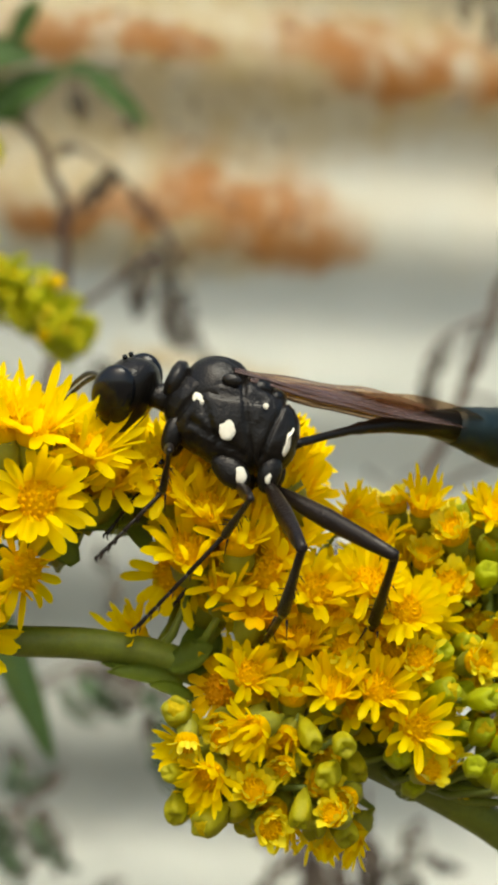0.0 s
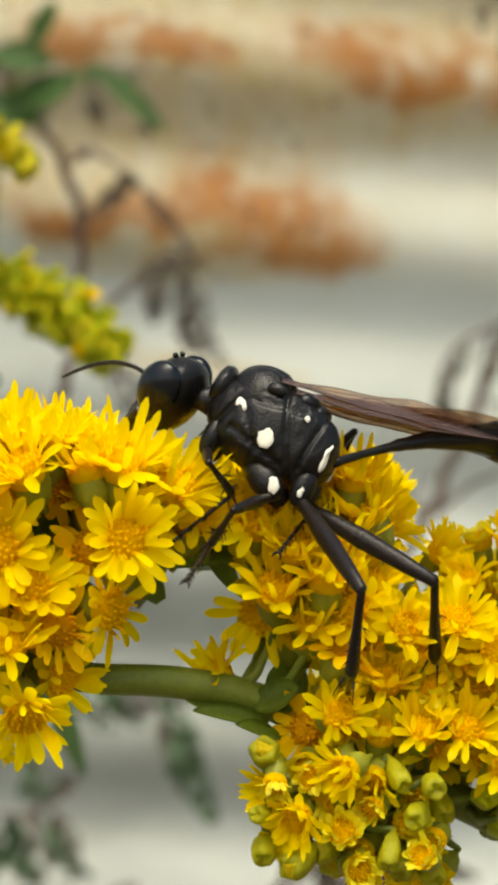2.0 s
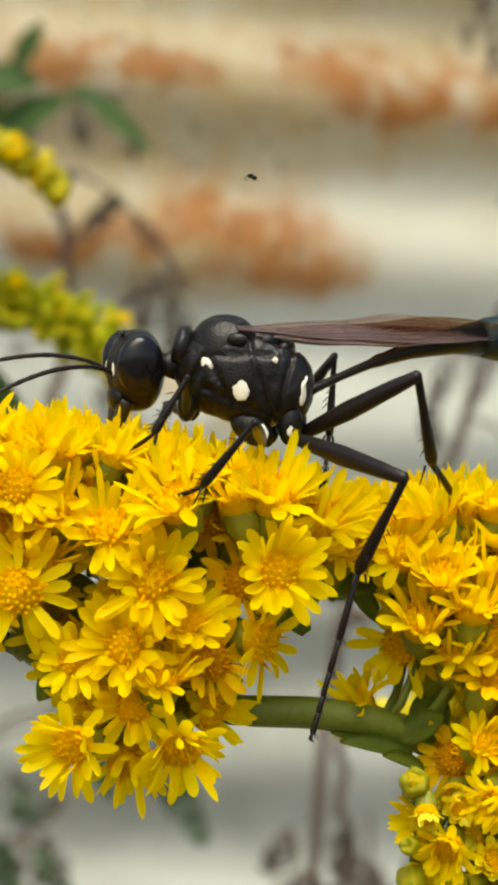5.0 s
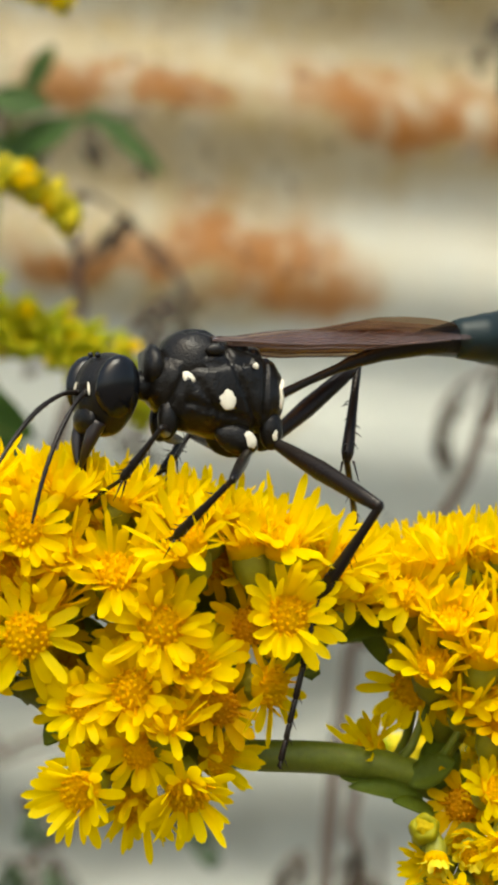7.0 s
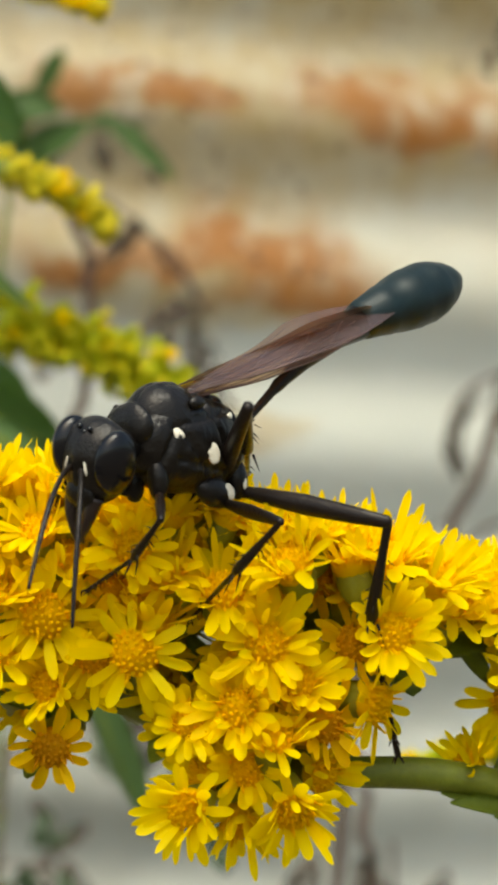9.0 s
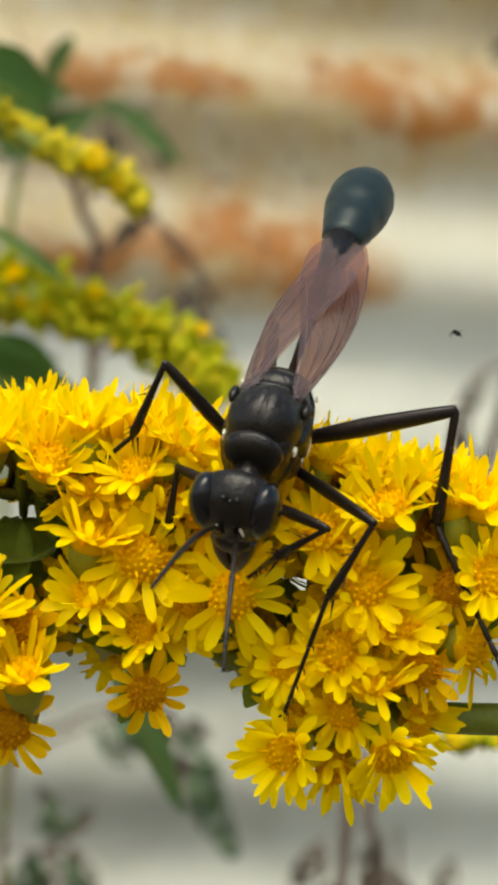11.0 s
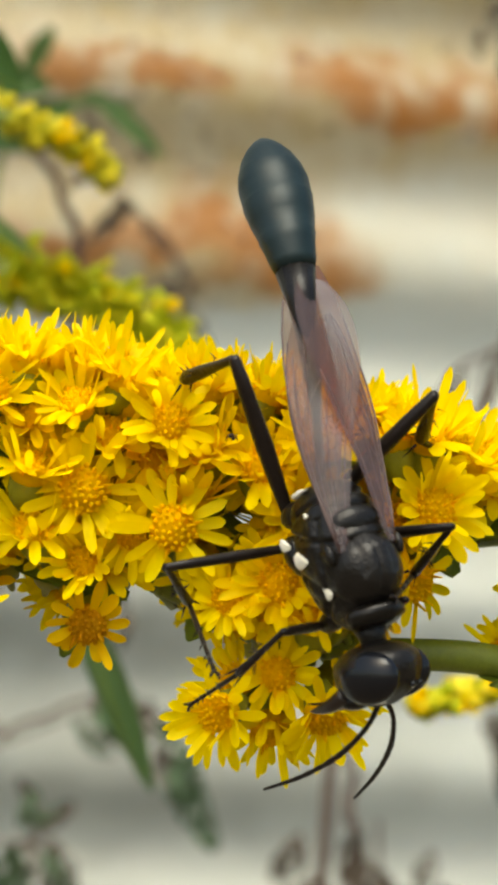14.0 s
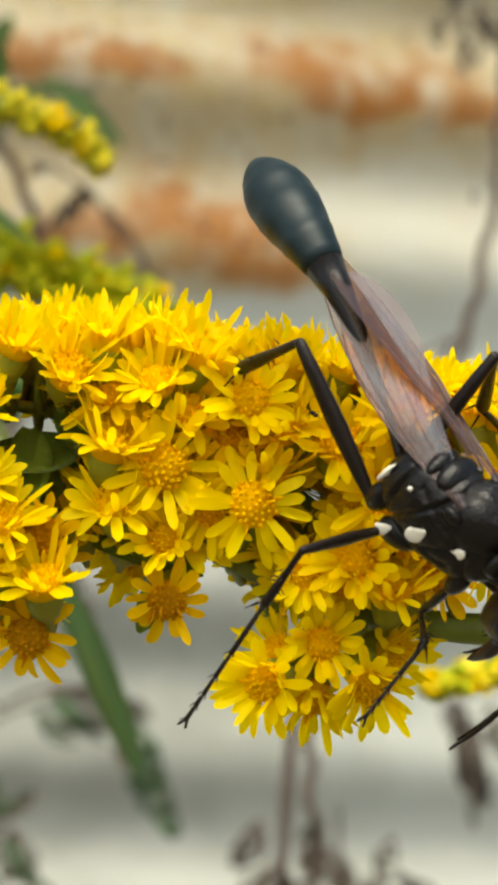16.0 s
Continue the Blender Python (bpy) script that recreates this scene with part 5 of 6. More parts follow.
# ---- how things move ----
# <moves>
BODY = [  # seconds; thorax (mm); heading; upward axis; abdomen's axis on the body; head's nod, turn and lean
    (0, 9.16, 1.03, -3.67,  -0.953, 0.131, 0.274,  0.285, 0.073, 0.956,  -0.700, -0.671, 0.244,  17, -8, -25),
    (0.5, 8.45, 1.03, -4.24,  -0.970, -0.000, 0.242,  0.242, 0.000, 0.970,  -0.788, -0.584, 0.194,  17, -8, -25),
    (1, 8.09, 1.03, -4.82,  -0.965, 0.157, 0.210,  0.223, 0.070, 0.972,  -0.761, -0.616, 0.206,  17, -8, -25),
    (1.5, 9.03, 1.04, -2.47,  -0.829, -0.000, 0.559,  0.559, 0.000, 0.829,  -0.849, -0.494, 0.187,  17, -8, -25),
    (2, 7.25, 1.04, -2.62,  -0.899, 0.220, 0.378,  0.409, 0.114, 0.905,  -0.598, -0.701, 0.389,  17, -8, -25),
    (2.5, 6.92, 1.00, -1.60,  -0.775, 0.526, 0.349,  0.418, 0.013, 0.908,  -0.320, -0.897, 0.306,  17, -8, -25),
    (3, 4.19, 0.68, 0.48,  -0.891, 0.333, 0.309,  0.336, 0.026, 0.942,  -0.572, -0.785, 0.238,  -7, 36, 3),
    (3.5, 3.55, 0.98, -0.48,  -0.864, 0.374, 0.337,  0.315, -0.121, 0.941,  -0.527, -0.846, 0.080,  -3, 23, 7),
    (5.8, -1.78, 1.31, 1.65,  -1.000, -0.000, 0.000,  0.000, 0.000, 1.000,  -0.868, -0.393, 0.303,  -11, 30, -7),
    (6, -2.06, 1.34, 1.85,  -0.999, 0.045, -0.016,  -0.025, -0.207, 0.978,  -0.901, -0.377, 0.213,  -11, 30, -8),
    (6.5, -1.82, 1.09, 2.25,  -0.967, -0.244, -0.072,  -0.081, 0.025, 0.996,  -0.966, -0.206, 0.156,  0, 30, 4),
    (7, -1.55, 1.05, 2.10,  -0.961, -0.277, -0.004,  -0.018, 0.047, 0.999,  -0.980, -0.094, 0.177,  4, 21, -3),
    (7.5, -3.79, 1.02, 1.85,  -0.987, -0.155, -0.029,  -0.019, -0.068, 0.998,  -0.945, -0.292, 0.149,  4, 20, 11),
    (8, -6.28, 0.84, 2.00,  -0.976, -0.180, -0.124,  -0.123, -0.016, 0.992,  -0.976, -0.211, 0.050,  6, 19, 6),
    (8.5, -6.38, -1.33, 1.48,  -0.944, -0.320, -0.085,  -0.032, -0.168, 0.985,  -0.939, -0.125, 0.320,  6, 14, -4),
    (9, -6.90, -3.09, 0.65,  -0.681, -0.726, -0.098,  -0.105, -0.036, 0.994,  -0.904, 0.154, 0.398,  -9, 0, -19),
    (9.5, -7.67, -4.02, 1.10,  -0.688, -0.634, -0.354,  -0.015, -0.475, 0.880,  -0.988, -0.064, 0.144,  9, -3, 8),
    (10, -9.28, -4.90, 0.09,  -0.545, -0.686, -0.482,  0.135, -0.639, 0.757,  -0.984, 0.029, 0.173,  -14, -4, 6),
    (12.3, -4.90, -4.92, -2.65,  0.159, -0.737, -0.657,  0.049, -0.659, 0.751,  -1.000, -0.014, -0.024,  -22, 7, 1),
    (12.5, -4.70, -4.93, -2.46,  0.191, -0.880, -0.435,  0.123, -0.418, 0.900,  -0.964, -0.041, 0.262,  -22, 8, 0),
    (13, -3.44, -5.77, -4.23,  0.186, -0.645, -0.741,  0.198, -0.714, 0.672,  -0.996, -0.062, 0.061,  -1, 18, -20),
    (13.5, -3.00, -6.50, -5.45,  0.155, -0.595, -0.789,  0.194, -0.765, 0.615,  -0.954, -0.102, 0.283,  -7, 7, -21),
    (14, -2.20, -7.50, -8.43,  0.279, -0.240, -0.930,  0.351, -0.876, 0.331,  -0.990, 0.142, -0.017,  -10, 0, -32),
    (14.5, -2.58, -8.28, -9.27,  0.226, -0.117, -0.967,  0.399, -0.895, 0.201,  -0.959, 0.227, -0.170,  -22, -9, 0),
    (15, -1.90, -8.74, -9.41,  0.323, -0.088, -0.943,  0.547, -0.795, 0.261,  -0.958, 0.270, -0.094,  -15, -8, -49),
    (15.5, -2.63, -8.25, -9.51,  0.260, -0.068, -0.963,  0.554, -0.806, 0.206,  -0.937, 0.322, -0.135,  -17, 2, -16),
    (16, -1.49, -8.62, -7.77,  0.615, -0.162, -0.772,  0.409, -0.771, 0.487,  -0.929, 0.359, -0.095,  -17, 2, -16),
]
FORE_LEFT = [  # seconds; end of the shin, tip of the foot, knee (mm)
    (0, 6.54, -1.00, -6.24,  5.17, -1.00, -7.84,  6.83, -2.65, -4.84),
    (2, 5.46, -1.00, -4.73,  3.88, -1.00, -6.54,  4.81, -2.55, -3.79),
    (3, 1.63, -0.16, -1.04,  1.33, -3.39, -2.60,  1.73, -2.35, 0.35),
    (3.5, -0.61, -2.08, -2.00,  -2.67, 0.72, -2.92,  0.81, -1.40, 0.07),
    (6, -5.36, -1.85, -1.10,  -7.74, 0.09, -2.98,  -4.02, -1.76, 1.13),
    (6.5, -5.28, -3.32, -1.57,  -7.67, -1.18, -3.21,  -3.80, -3.20, 0.56),
    (7, -4.98, -2.73, -1.46,  -7.05, -0.07, -2.74,  -3.42, -3.35, 0.53),
    (7.5, -5.77, -1.35, -1.40,  -6.90, -4.52, -2.66,  -5.29, -2.88, 0.64),
    (8, -8.71, -3.30, -1.94,  -10.09, -0.98, -4.33,  -8.08, -3.22, 0.58),
    (8.5, -9.63, -5.60, -2.42,  -11.16, -2.61, -3.72,  -8.10, -5.42, -0.32),
    (9, -8.55, -6.17, -3.68,  -10.44, -3.41, -5.01,  -7.42, -7.93, -2.14),
    (9.5, -8.73, -5.81, -3.76,  -10.56, -3.01, -5.09,  -7.74, -7.73, -2.32),
    (10, -9.40, -5.84, -4.20,  -10.91, -2.65, -4.93,  -8.32, -7.92, -3.08),
    (12.5, -2.86, -7.00, -7.87,  -3.26, -5.00, -9.06,  -2.07, -5.00, -6.49),
    (13.5, -1.23, -7.00, -10.61,  -1.20, -5.00, -12.67,  -0.15, -7.87, -8.06),
    (14.5, -0.56, -7.00, -11.90,  -0.76, -5.00, -12.58,  0.09, -9.69, -11.70),
    (16, 0.94, -6.00, -12.31,  1.51, -5.00, -13.70,  1.20, -8.79, -11.24),
]
MID_LEFT = [  # seconds; end of the shin, tip of the foot, knee (mm)
    (0, 8.83, -2.00, -8.47,  7.48, -2.00, -9.82,  9.97, -4.40, -6.57),
    (2.5, 3.84, -2.29, -6.73,  3.46, -7.43, -7.41,  4.88, -5.29, -5.25),
    (3, -0.03, -3.12, -2.15,  -4.99, -3.47, -3.69,  2.17, -4.99, -0.18),
    (3.5, 0.55, -2.31, -3.08,  -4.48, -2.51, -4.38,  2.38, -4.67, -1.25),
    (6, -2.74, -4.43, -3.61,  -4.71, 0.21, -4.91,  -0.55, -4.26, -0.89),
    (6.5, -3.15, -4.74, -3.66,  -4.78, 0.11, -4.59,  -0.50, -4.54, -1.38),
    (7, -2.88, -3.16, -3.69,  -4.75, 1.62, -4.56,  -0.63, -4.60, -1.43),
    (7.5, -4.33, -2.47, -3.08,  -7.03, -5.61, -6.22,  -3.03, -4.63, -0.65),
    (8, -5.07, -2.58, -3.14,  -7.62, -5.46, -6.65,  -3.88, -4.88, -0.79),
    (8.5, -4.83, -4.08, -3.62,  -6.77, -0.63, -6.98,  -3.54, -6.36, -1.29),
    (9, -4.72, -5.09, -4.28,  -6.56, -0.72, -6.42,  -2.97, -7.36, -2.27),
    (9.5, -5.20, -4.99, -4.34,  -6.84, -0.65, -6.69,  -3.21, -6.72, -2.04),
    (10, -7.30, -4.16, -6.62,  -10.00, -3.40, -11.01,  -5.72, -6.33, -4.38),
    (12.5, -1.12, -6.80, -7.67,  -1.12, -3.87, -11.97,  -0.07, -5.37, -4.66),
    (13, -0.70, -7.87, -7.72,  -0.58, -3.22, -10.04,  0.88, -5.95, -5.25),
    (13.5, -0.36, -5.30, -8.17,  -0.65, -0.42, -9.94,  1.32, -6.68, -5.42),
    (14, 0.45, -4.77, -9.26,  -0.52, -9.85, -9.79,  1.72, -7.37, -7.30),
    (14.5, 0.14, -4.47, -9.60,  -0.82, -9.55, -10.18,  1.87, -7.00, -7.91),
    (15.5, 0.07, -4.74, -9.27,  -1.09, -9.78, -9.83,  1.00, -7.84, -7.94),
    (16, 0.94, -6.00, -8.65,  0.85, -5.00, -9.78,  1.76, -9.16, -6.64),
]
HIND_LEFT = [  # seconds; end of the shin, tip of the foot, knee (mm)
    (0, 11.31, -2.61, -11.36,  10.29, 3.53, -13.56,  12.04, -6.13, -8.50),
    (1, 10.95, -3.14, -12.13,  10.40, 3.22, -13.81,  11.92, -6.18, -8.83),
    (2, 10.42, -2.84, -12.19,  10.41, 3.52, -13.95,  10.71, -5.63, -8.54),
    (2.5, 9.86, -3.52, -12.32,  9.75, 1.65, -16.43,  10.00, -5.50, -8.17),
    (3, 4.94, -1.19, -8.69,  2.19, -6.78, -10.86,  7.54, -4.62, -7.07),
    (3.5, 7.34, -2.82, -9.27,  7.22, 2.10, -13.67,  8.70, -4.99, -5.44),
    (6, 2.82, -2.01, -5.29,  1.27, -5.81, -10.45,  4.65, -3.82, -1.48),
    (6.5, 2.67, -2.72, -5.22,  1.16, 0.61, -10.71,  5.09, -3.69, -1.43),
    (7, 2.76, -1.80, -6.10,  1.24, -2.63, -12.47,  5.05, -3.50, -2.49),
    (7.5, 1.82, -4.86, -6.53,  1.12, -1.75, -12.31,  3.62, -2.53, -3.00),
    (8, 1.06, -3.34, -6.85,  1.86, -1.43, -13.11,  1.95, -1.18, -2.89),
    (8.5, 0.98, -5.76, -6.40,  1.01, -1.42, -11.38,  1.88, -3.25, -2.66),
    (9, 0.58, -2.53, -6.42,  1.86, 0.69, -12.03,  1.20, -4.62, -2.37),
    (9.5, 0.08, -4.80, -6.61,  1.77, -1.24, -11.91,  0.54, -2.87, -2.47),
    (10, -0.47, -2.89, -6.75,  1.93, -0.49, -12.41,  -1.37, -2.53, -2.26),
    (12.5, -1.07, -1.00, -1.75,  0.30, -6.97, -4.20,  -1.61, -3.54, 2.05),
    (13, -0.36, -2.14, -2.23,  0.40, -8.34, -4.36,  -0.46, -5.45, 0.96),
    (13.5, -0.26, -2.66, -2.80,  1.86, -8.53, -4.95,  -0.27, -6.10, 0.25),
    (14, 0.89, -3.08, -4.12,  3.43, 2.88, -5.40,  1.08, -7.36, -2.44),
    (14.5, 0.88, -4.78, -4.63,  3.54, 1.17, -5.64,  0.69, -9.24, -3.53),
    (15.5, 0.84, -3.61, -4.91,  3.41, 2.44, -5.42,  0.92, -8.04, -3.66),
    (16, 0.09, -4.00, -4.14,  1.10, -3.00, -4.58,  -0.22, -8.62, -2.27),
]
FORE_RIGHT = [  # seconds; end of the shin, tip of the foot, knee (mm)
    (0, 6.19, 2.00, -5.64,  5.25, 2.00, -6.81,  6.56, 4.65, -4.75),
    (2.7, 4.18, 2.00, -1.44,  3.35, 2.00, -2.50,  4.81, 4.60, -0.97),
    (3.5, -0.30, 2.00, -2.91,  -1.36, 2.00, -3.60,  0.45, 4.45, -1.75),
    (5.8, -5.16, 2.00, -0.60,  -5.50, 2.00, -1.41,  -4.72, 4.50, 0.59),
    (7, -3.49, 2.00, -1.06,  -3.95, 2.00, -1.53,  -2.86, 4.09, 0.09),
    (8, -10.51, 2.00, -2.51,  -11.45, 2.00, -3.68,  -9.84, -0.33, -1.33),
    (9, -11.29, 1.00, -1.47,  -12.82, 0.00, -3.27,  -10.44, -4.85, -0.49),
    (10, -13.57, -0.66, -0.43,  -14.49, 2.75, -1.13,  -12.86, -3.12, 0.01),
    (12.5, -6.96, -5.38, -9.02,  -7.11, -2.88, -11.61,  -6.77, -4.17, -6.73),
    (13, -5.61, -6.86, -9.88,  -5.31, -3.32, -10.46,  -5.85, -8.39, -7.79),
    (13.5, -5.52, -7.06, -10.08,  -5.33, -3.50, -10.63,  -5.60, -8.97, -8.31),
    (14, -6.20, -8.15, -12.70,  -8.00, -5.39, -14.14,  -4.57, -9.34, -11.06),
    (14.5, -6.03, -4.41, -13.59,  -7.82, -7.46, -14.25,  -4.19, -4.24, -11.76),
    (15, -5.31, -6.34, -12.79,  -8.01, -4.32, -14.04,  -3.37, -4.90, -11.84),
    (15.5, -4.42, -6.70, -12.59,  -7.96, -6.68, -13.22,  -3.94, -4.30, -11.71),
    (16, -2.41, -7.69, -12.58,  -4.69, -7.89, -15.36,  -2.33, -5.28, -11.60),
]
MID_RIGHT = [  # seconds; end of the shin, tip of the foot, knee (mm)
    (0, 10.18, 3.00, -7.33,  8.99, 3.00, -8.75,  10.90, 6.15, -6.25),
    (3, 8.78, 3.74, -4.73,  7.60, -1.17, -5.96,  9.75, 2.34, -1.67),
    (6, 1.22, 3.75, 0.57,  1.24, -0.78, -1.98,  1.06, 5.53, 3.58),
    (7, -3.29, 3.00, -0.84,  -3.64, 3.00, -1.19,  -2.44, 6.60, 0.34),
    (8, -8.22, 3.00, -2.07,  -9.17, 3.00, -3.01,  -7.68, 6.28, -1.39),
    (9.5, -11.90, -0.64, 1.64,  -14.38, 3.58, -0.11,  -10.27, -2.96, 3.70),
    (10, -12.24, -2.49, 1.00,  -14.10, 2.08, -0.66,  -11.26, -5.02, 3.20),
    (12.5, -12.95, -3.14, -4.35,  -16.37, -5.87, -7.16,  -10.70, -3.00, -1.67),
    (13, -12.49, -4.84, -4.30,  -16.44, -3.95, -7.57,  -9.72, -3.42, -2.71),
    (13.5, -12.53, -4.33, -4.53,  -15.72, -7.44, -7.23,  -9.16, -4.16, -3.59),
    (14, -8.02, -4.73, -10.35,  -7.02, -9.36, -12.49,  -8.80, -7.76, -8.80),
    (14.5, -7.90, -8.59, -11.24,  -8.94, -6.58, -15.92,  -7.14, -10.84, -8.67),
    (15, -7.78, -8.92, -10.73,  -9.76, -7.29, -15.25,  -6.85, -11.73, -8.86),
    (15.5, -7.99, -8.47, -10.55,  -9.79, -6.01, -14.76,  -7.25, -11.37, -8.73),
    (16, -8.50, -8.67, -11.13,  -11.35, -7.94, -15.42,  -7.16, -11.04, -8.93),
]
HIND_RIGHT = [  # seconds; end of the shin, tip of the foot, knee (mm)
    (0, 15.07, 1.08, -12.15,  14.99, 7.49, -13.72,  15.82, -2.22, -9.03),
    (1, 14.30, -0.46, -11.95,  14.07, 5.89, -13.74,  14.52, -3.45, -8.46),
    (2, 13.96, 1.04, -11.91,  14.27, 7.51, -13.19,  13.74, -2.00, -8.47),
    (2.5, 13.16, -0.41, -9.56,  13.84, 5.90, -11.38,  14.04, -2.52, -5.57),
    (3, 11.25, 1.62, -4.64,  12.00, 7.09, -8.26,  11.99, -1.37, -1.22),
    (3.5, 10.61, 0.08, -6.40,  11.26, 6.25, -8.66,  10.79, -2.36, -2.51),
    (6, 5.96, 1.14, -0.06,  9.59, 5.30, -3.69,  4.35, -1.78, 3.11),
    (6.5, 3.89, 4.75, -0.50,  4.37, -0.85, -3.96,  4.00, 6.60, 3.71),
    (7, 4.08, 4.07, -0.73,  4.82, 9.52, -4.37,  4.64, 6.12, 3.34),
    (7.5, 2.96, 4.35, -1.31,  3.07, -2.15, -2.44,  2.76, 6.09, 2.94),
    (8, 2.02, 0.60, -1.65,  4.29, 6.32, -4.05,  0.74, -2.50, 1.49),
    (8.5, 1.71, -0.61, -1.42,  4.20, 4.99, -3.87,  0.31, -3.75, 1.64),
    (9, -4.24, -1.89, 0.35,  -4.25, 4.60, -0.86,  -4.16, -6.16, 2.07),
    (9.5, -4.91, -2.91, 0.18,  -4.75, 3.58, -1.01,  -5.01, -7.10, 2.08),
    (10, -5.85, -3.01, -0.19,  -5.62, 3.44, -1.57,  -5.75, -6.72, 2.52),
    (10.6, -6.59, 4.00, -0.16,  -6.82, 4.00, -2.05,  -6.37, 2.54, 2.39),
    (11.2, -7.62, 3.00, -0.19,  -8.09, 3.00, -1.83,  -7.28, 2.10, 2.80),
    (12.5, -8.76, 0.96, -0.36,  -9.57, -5.48, -1.54,  -8.29, -2.34, 2.81),
    (13, -8.66, 0.54, -0.84,  -9.47, -5.97, -1.51,  -8.03, -3.12, 1.88),
    (13.5, -9.28, -0.02, -0.80,  -9.91, -6.52, -1.80,  -7.54, -3.93, 0.88),
    (14, -8.28, -3.13, -1.78,  -8.76, 3.45, -2.06,  -6.32, -7.24, -1.12),
    (14.5, -8.59, -4.38, -2.66,  -9.06, 2.19, -3.07,  -7.14, -8.68, -1.91),
    (15, -8.79, -4.94, -2.67,  -9.08, 1.64, -2.97,  -6.99, -9.15, -2.15),
    (15.5, -9.09, -4.45, -2.14,  -9.27, 2.15, -2.41,  -7.11, -8.59, -1.84),
    (16, -9.27, -3.14, -2.27,  -9.28, 3.44, -2.71,  -7.07, -7.07, -1.31),
]
ANTENNAE = [  # seconds; tip of the left and of the right antenna (mm)
    (0, 1.76, 7.66, -2.58,  1.38, 7.75, -3.32),
    (2.5, -2.77, 7.16, 0.35,  0.23, 8.97, -2.61),
    (3, -3.66, -3.13, -1.36,  -4.78, -2.20, -0.80),
    (3.5, -7.23, 4.13, -0.44,  -4.07, 8.51, 0.25),
    (6, -10.19, -4.70, 0.53,  -10.34, -4.29, 1.83),
    (6.5, -7.31, -5.27, -2.89,  -8.71, -6.25, -0.65),
    (7, -8.37, -4.42, -3.06,  -9.79, -5.30, -1.10),
    (7.5, -10.14, -3.57, -3.79,  -12.35, -5.49, 1.50),
    (8, -13.27, -4.46, -3.47,  -13.93, -5.96, -0.39),
    (8.5, -13.51, -9.02, -1.49,  -15.05, -8.31, -0.06),
    (9, -10.56, -10.11, -5.94,  -12.04, -11.36, -4.44),
    (9.5, -12.24, -10.17, -6.63,  -12.87, -11.83, -5.00),
    (10, -12.17, -11.01, -8.76,  -15.61, -12.98, -5.47),
    (12.5, -3.90, -14.52, -8.76,  -4.76, -15.33, -7.46),
    (13, -3.04, -12.51, -13.44,  -6.02, -12.57, -12.34),
    (13.5, -2.36, -13.46, -14.74,  -5.69, -10.27, -15.29),
    (14, -1.58, -3.67, -17.91,  -5.12, -5.63, -17.35),
    (14.5, -0.41, -4.33, -19.41,  -5.33, -9.36, -19.94),
    (15, -5.28, -5.95, -17.90,  -3.91, -4.19, -16.46),
    (15.5, -6.49, -5.31, -17.31,  -5.10, -3.73, -17.42),
    (16, -1.19, -5.85, -16.84,  -0.79, -5.20, -16.53),
]
# </moves>
DIPS = [(0, 0, 0, 0), (12.5, 0, 0, 0), (13.0, 0, 0, -0.5), (13.5, -0.2, 0, -0.85), (14.0, -0.3, 0, -1.1), (14.5, -0.15, 0, -1.15), (15.0, -0.3, 0, -0.85), (15.5, -0.9, 0, -0.9), (16.0, -1.6, 0, -0.9)]  # seconds; sideways, away, up (mm)


def between(rows, t):
    """A row of a table at t, on a straight line between its neighbours."""
    ts = [r[0] for r in rows]
    return [float(np.interp(t, ts, [r[i] for r in rows])) for i in range(1, len(rows[0]))]


def body_pose(t):
    v = between(BODY, t)
    f = Vector(v[3:6]).normalized()
    u = Vector(v[6:9])
    u = (u - f * u.dot(f)).normalized()
    left = u.cross(f)
    rot = Matrix((f, left, u)).transposed().to_4x4()
    return Matrix.Translation(mm(*v[:3])) @ rot, Vector(v[9:12]).normalized(), v[12:15]


def along(p, d, up):
    """A pose at p whose +x points along d and whose z leans to up."""
    x = d.normalized()
    z = up - x * up.dot(x)
    z = z.normalized() if z.length > 1e-6 else x.orthogonal().normalized()
    return Matrix.Translation(p) @ Matrix((x, z.cross(x), z)).transposed().to_4x4()


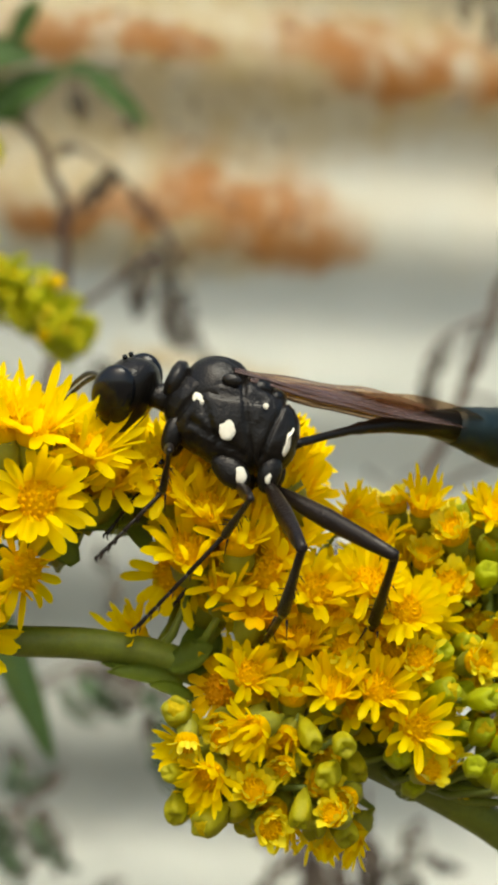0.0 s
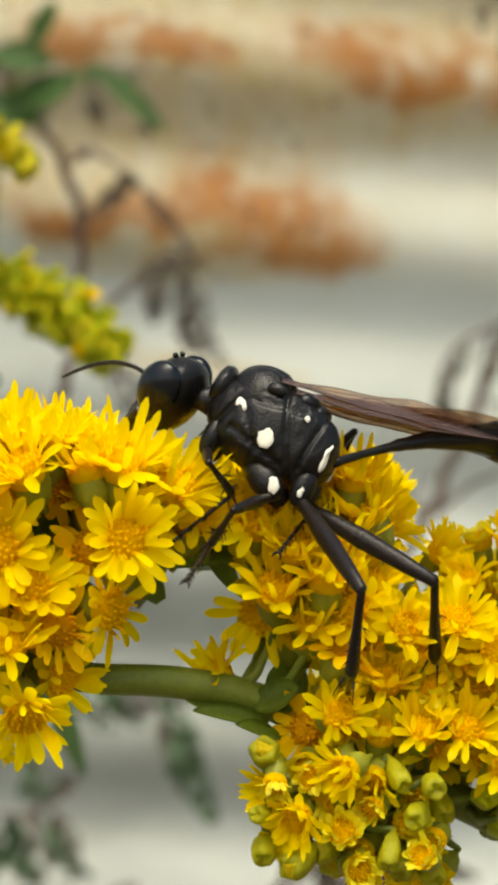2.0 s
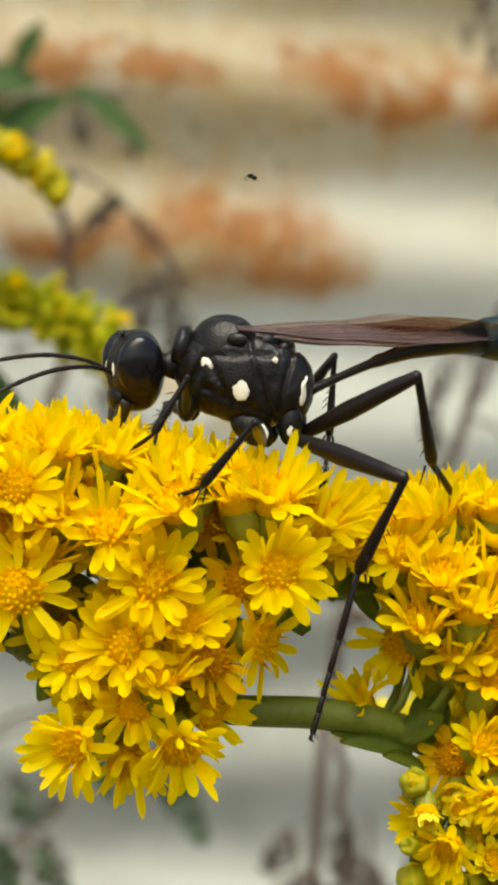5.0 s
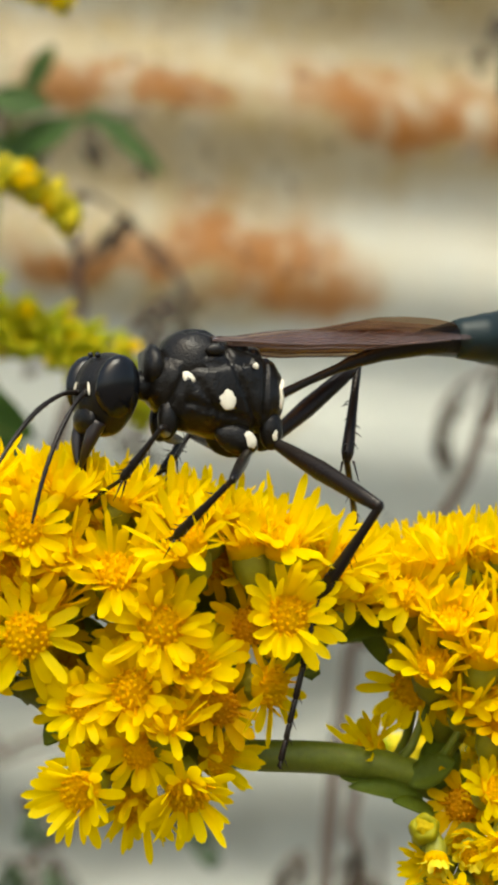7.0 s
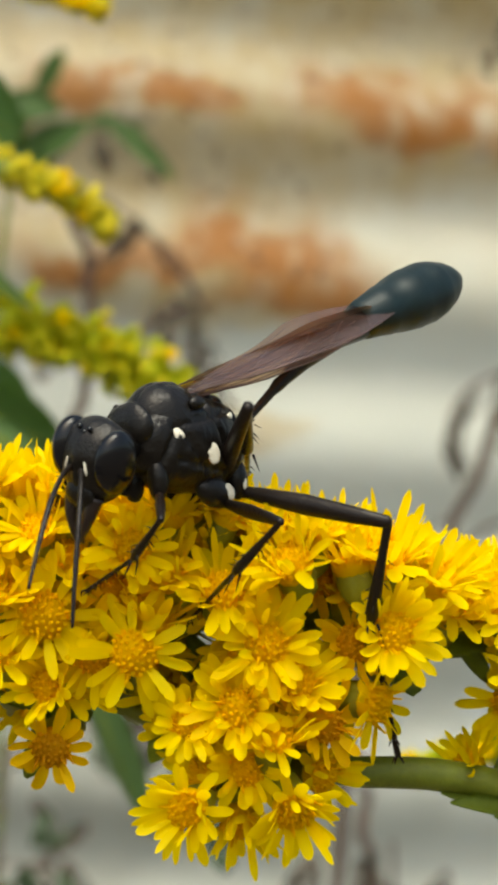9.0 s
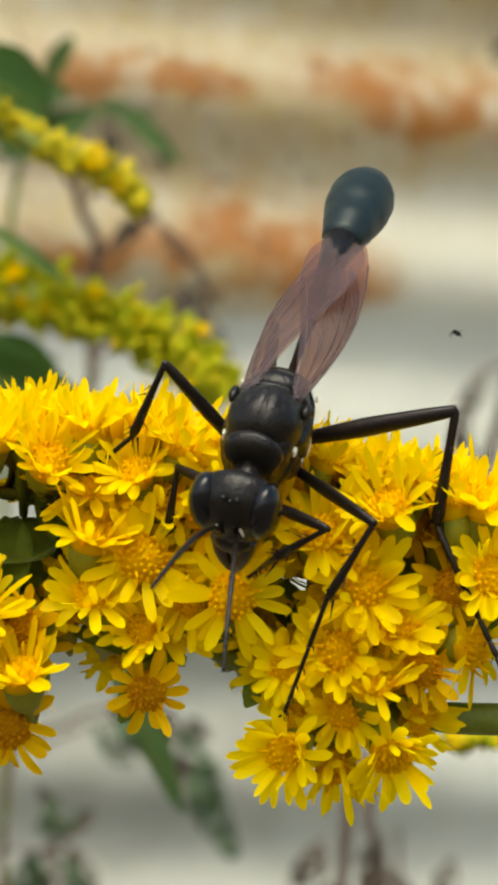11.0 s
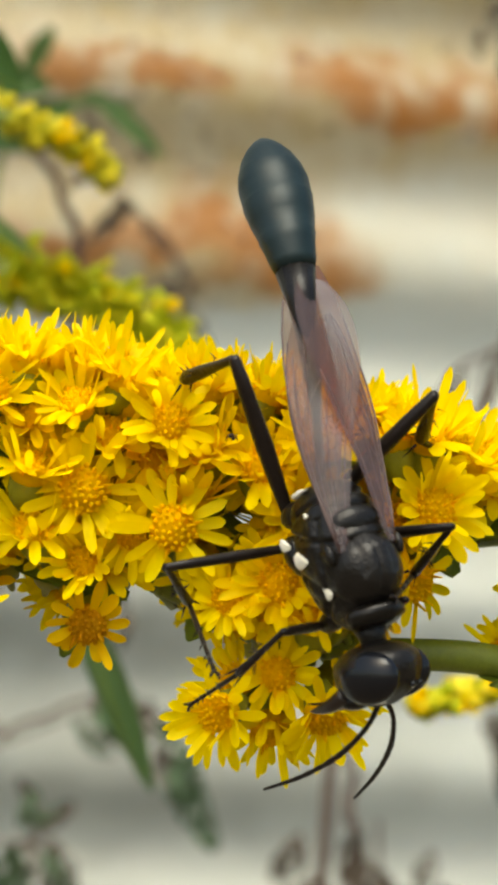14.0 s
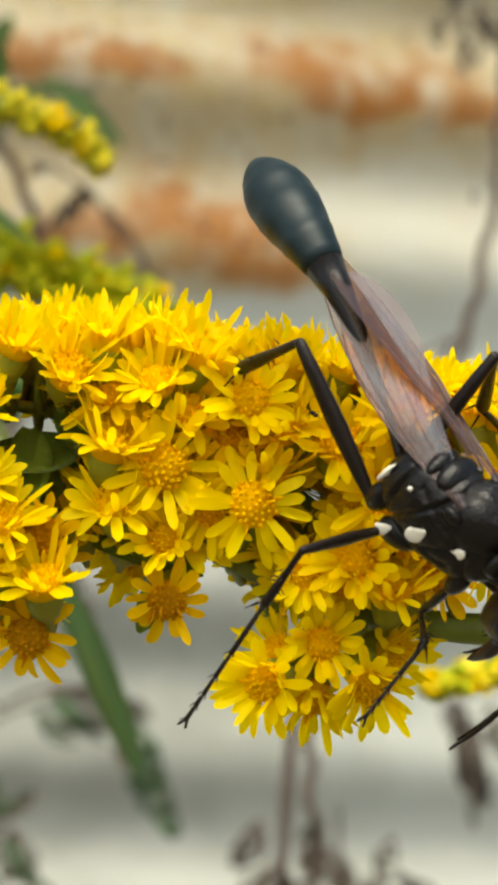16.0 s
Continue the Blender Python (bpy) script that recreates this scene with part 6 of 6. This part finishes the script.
def motions():
    times = sorted({r[0] for r in BODY} | {2.25, 2.75, 3.25, 6.25, 6.75, 7.25, 7.75, 8.25, 8.75, 9.25, 9.75, 12.75, 13.25, 13.75, 14.25, 14.75, 15.25, 15.75, 4.2, 4.7, 5.2, 10.7, 11.2, 11.7})
    rows, heads, tails = [], [], []
    bones = {k: ([], [], []) for k in wasp_legs}
    folds = {w[0]: [] for w in wasp_wings}
    feels = {ob: [] for ob, s in wasp_feelers}
    for t in times:
        m, ab, (nod, turn, lean) = body_pose(t)
        rows.append((t, m))
        heads.append((t, Matrix.Translation(Vector(HEAD_AT) * 1e-3) @ pose(0, 0, 0, lean, -nod, turn)))
        face = (m @ heads[-1][1]).inverted()
        for ob, s in wasp_feelers:
            tip = between(ANTENNAE, t)
            base = Vector((1.28e-3, s * 0.3e-3, -0.15e-3))
            feels[ob].append((t, along(base, face @ mm(*(tip[:3] if s > 0 else tip[3:])) - base, Vector((0, 0, 1)))))
        tails.append((t, along(Vector((-2.85e-3, 0, -0.2e-3)), ab, Vector((0, 0, 1)))))
        rest = Vector((-2.85e-3, 0, -0.2e-3)) + ab * 9.6e-3
        for ob, at, roll in wasp_wings:
            s = 1 if at.y > 0 else -1
            d = rest + Vector((0, 0.4e-3 + s * 0.12e-3, 1.2e-3)) - at
            folds[ob].append((t, along(at, d, Vector((0, s * math.sin(roll), math.cos(roll))))))
        inv = m.inverted()
        for (leg, side), (thighs, shins, feet) in bones.items():
            s = 1 if side == "left" else -1
            v = between(STEPS[leg, side], t)
            thigh, shin, foot, _ = [k * 1e-3 for k in BONES[leg]]
            x, y, z = HIPS[leg]
            hip = Vector((x, s * y, z)) * 1e-3
            ankle, tip = inv @ mm(*v[:3]), inv @ mm(*v[3:6])
            knee = hip + (inv @ mm(*v[6:9]) - hip).normalized() * thigh
            ankle = knee + (ankle - knee).normalized() * shin
            thighs.append((t, along(hip, knee - hip, Vector((0, 0, 1)))))
            shins.append((t, along(knee, ankle - knee, Vector((0, 0, 1)))))
            feet.append((t, along(ankle, tip - ankle, Vector((0, 0, 1)))))
    walk(wasp, rows)
    walk(wasp_head, heads)
    walk(wasp_abdomen, tails)
    for ob, r in feels.items():
        walk(ob, r)
    for ob, r in folds.items():
        walk(ob, r)
    for key, obs in wasp_legs.items():
        for ob, r in zip(obs, bones[key]):
            walk(ob, r)
    walk(small_fly, [(t, Matrix.Translation(p) @ pose(0, 0, 0, 0, -12, a)) for t, p, a in FLY])
    home = low_cluster.matrix_basis.copy()
    walk(low_cluster, [(t, Matrix.Translation((x * 1e-3, y * 1e-3, z * 1e-3)) @ home) for t, x, y, z in DIPS])


FLY = [  # seconds, place, turn
    (0.0, mm(25.1, 0.0, 2.0), 170), (2.8, mm(18.1, 0.0, 5.2), 175), (3.3, mm(7.2, -2.0, 1.4), 180), (3.5, mm(6.1, -2.0, 1.1), 180), (3.7, mm(5.5, -2.0, 2.6), 180), (5.0, mm(0.5, -2.0, 8.8), 120), (5.9, mm(-3.0, -3.0, 8.3), 60), (6.0, mm(-4.0, -3.0, 7.6), 40),
    (6.1, mm(-3.7, -3.0, 7.2), 20), (6.2, mm(0.7, -1.0, 6.8), 0), (6.5, mm(13.8, 2.0, 8.8), 0), (10.6, mm(6.1, 0.0, 5.5), 120), (11.5, mm(-6.7, -6.0, -2.0), 90),
    (12.3, mm(-6.5, -4.5, -3.9), 100), (12.5, mm(-6.4, -4.5, -4.0), 100), (16.0, mm(-6.4, -4.5, -4.0), 110)]
STEPS = {("fore", "left"): FORE_LEFT, ("mid", "left"): MID_LEFT, ("hind", "left"): HIND_LEFT,
         ("fore", "right"): FORE_RIGHT, ("mid", "right"): MID_RIGHT, ("hind", "right"): HIND_RIGHT}
motions()
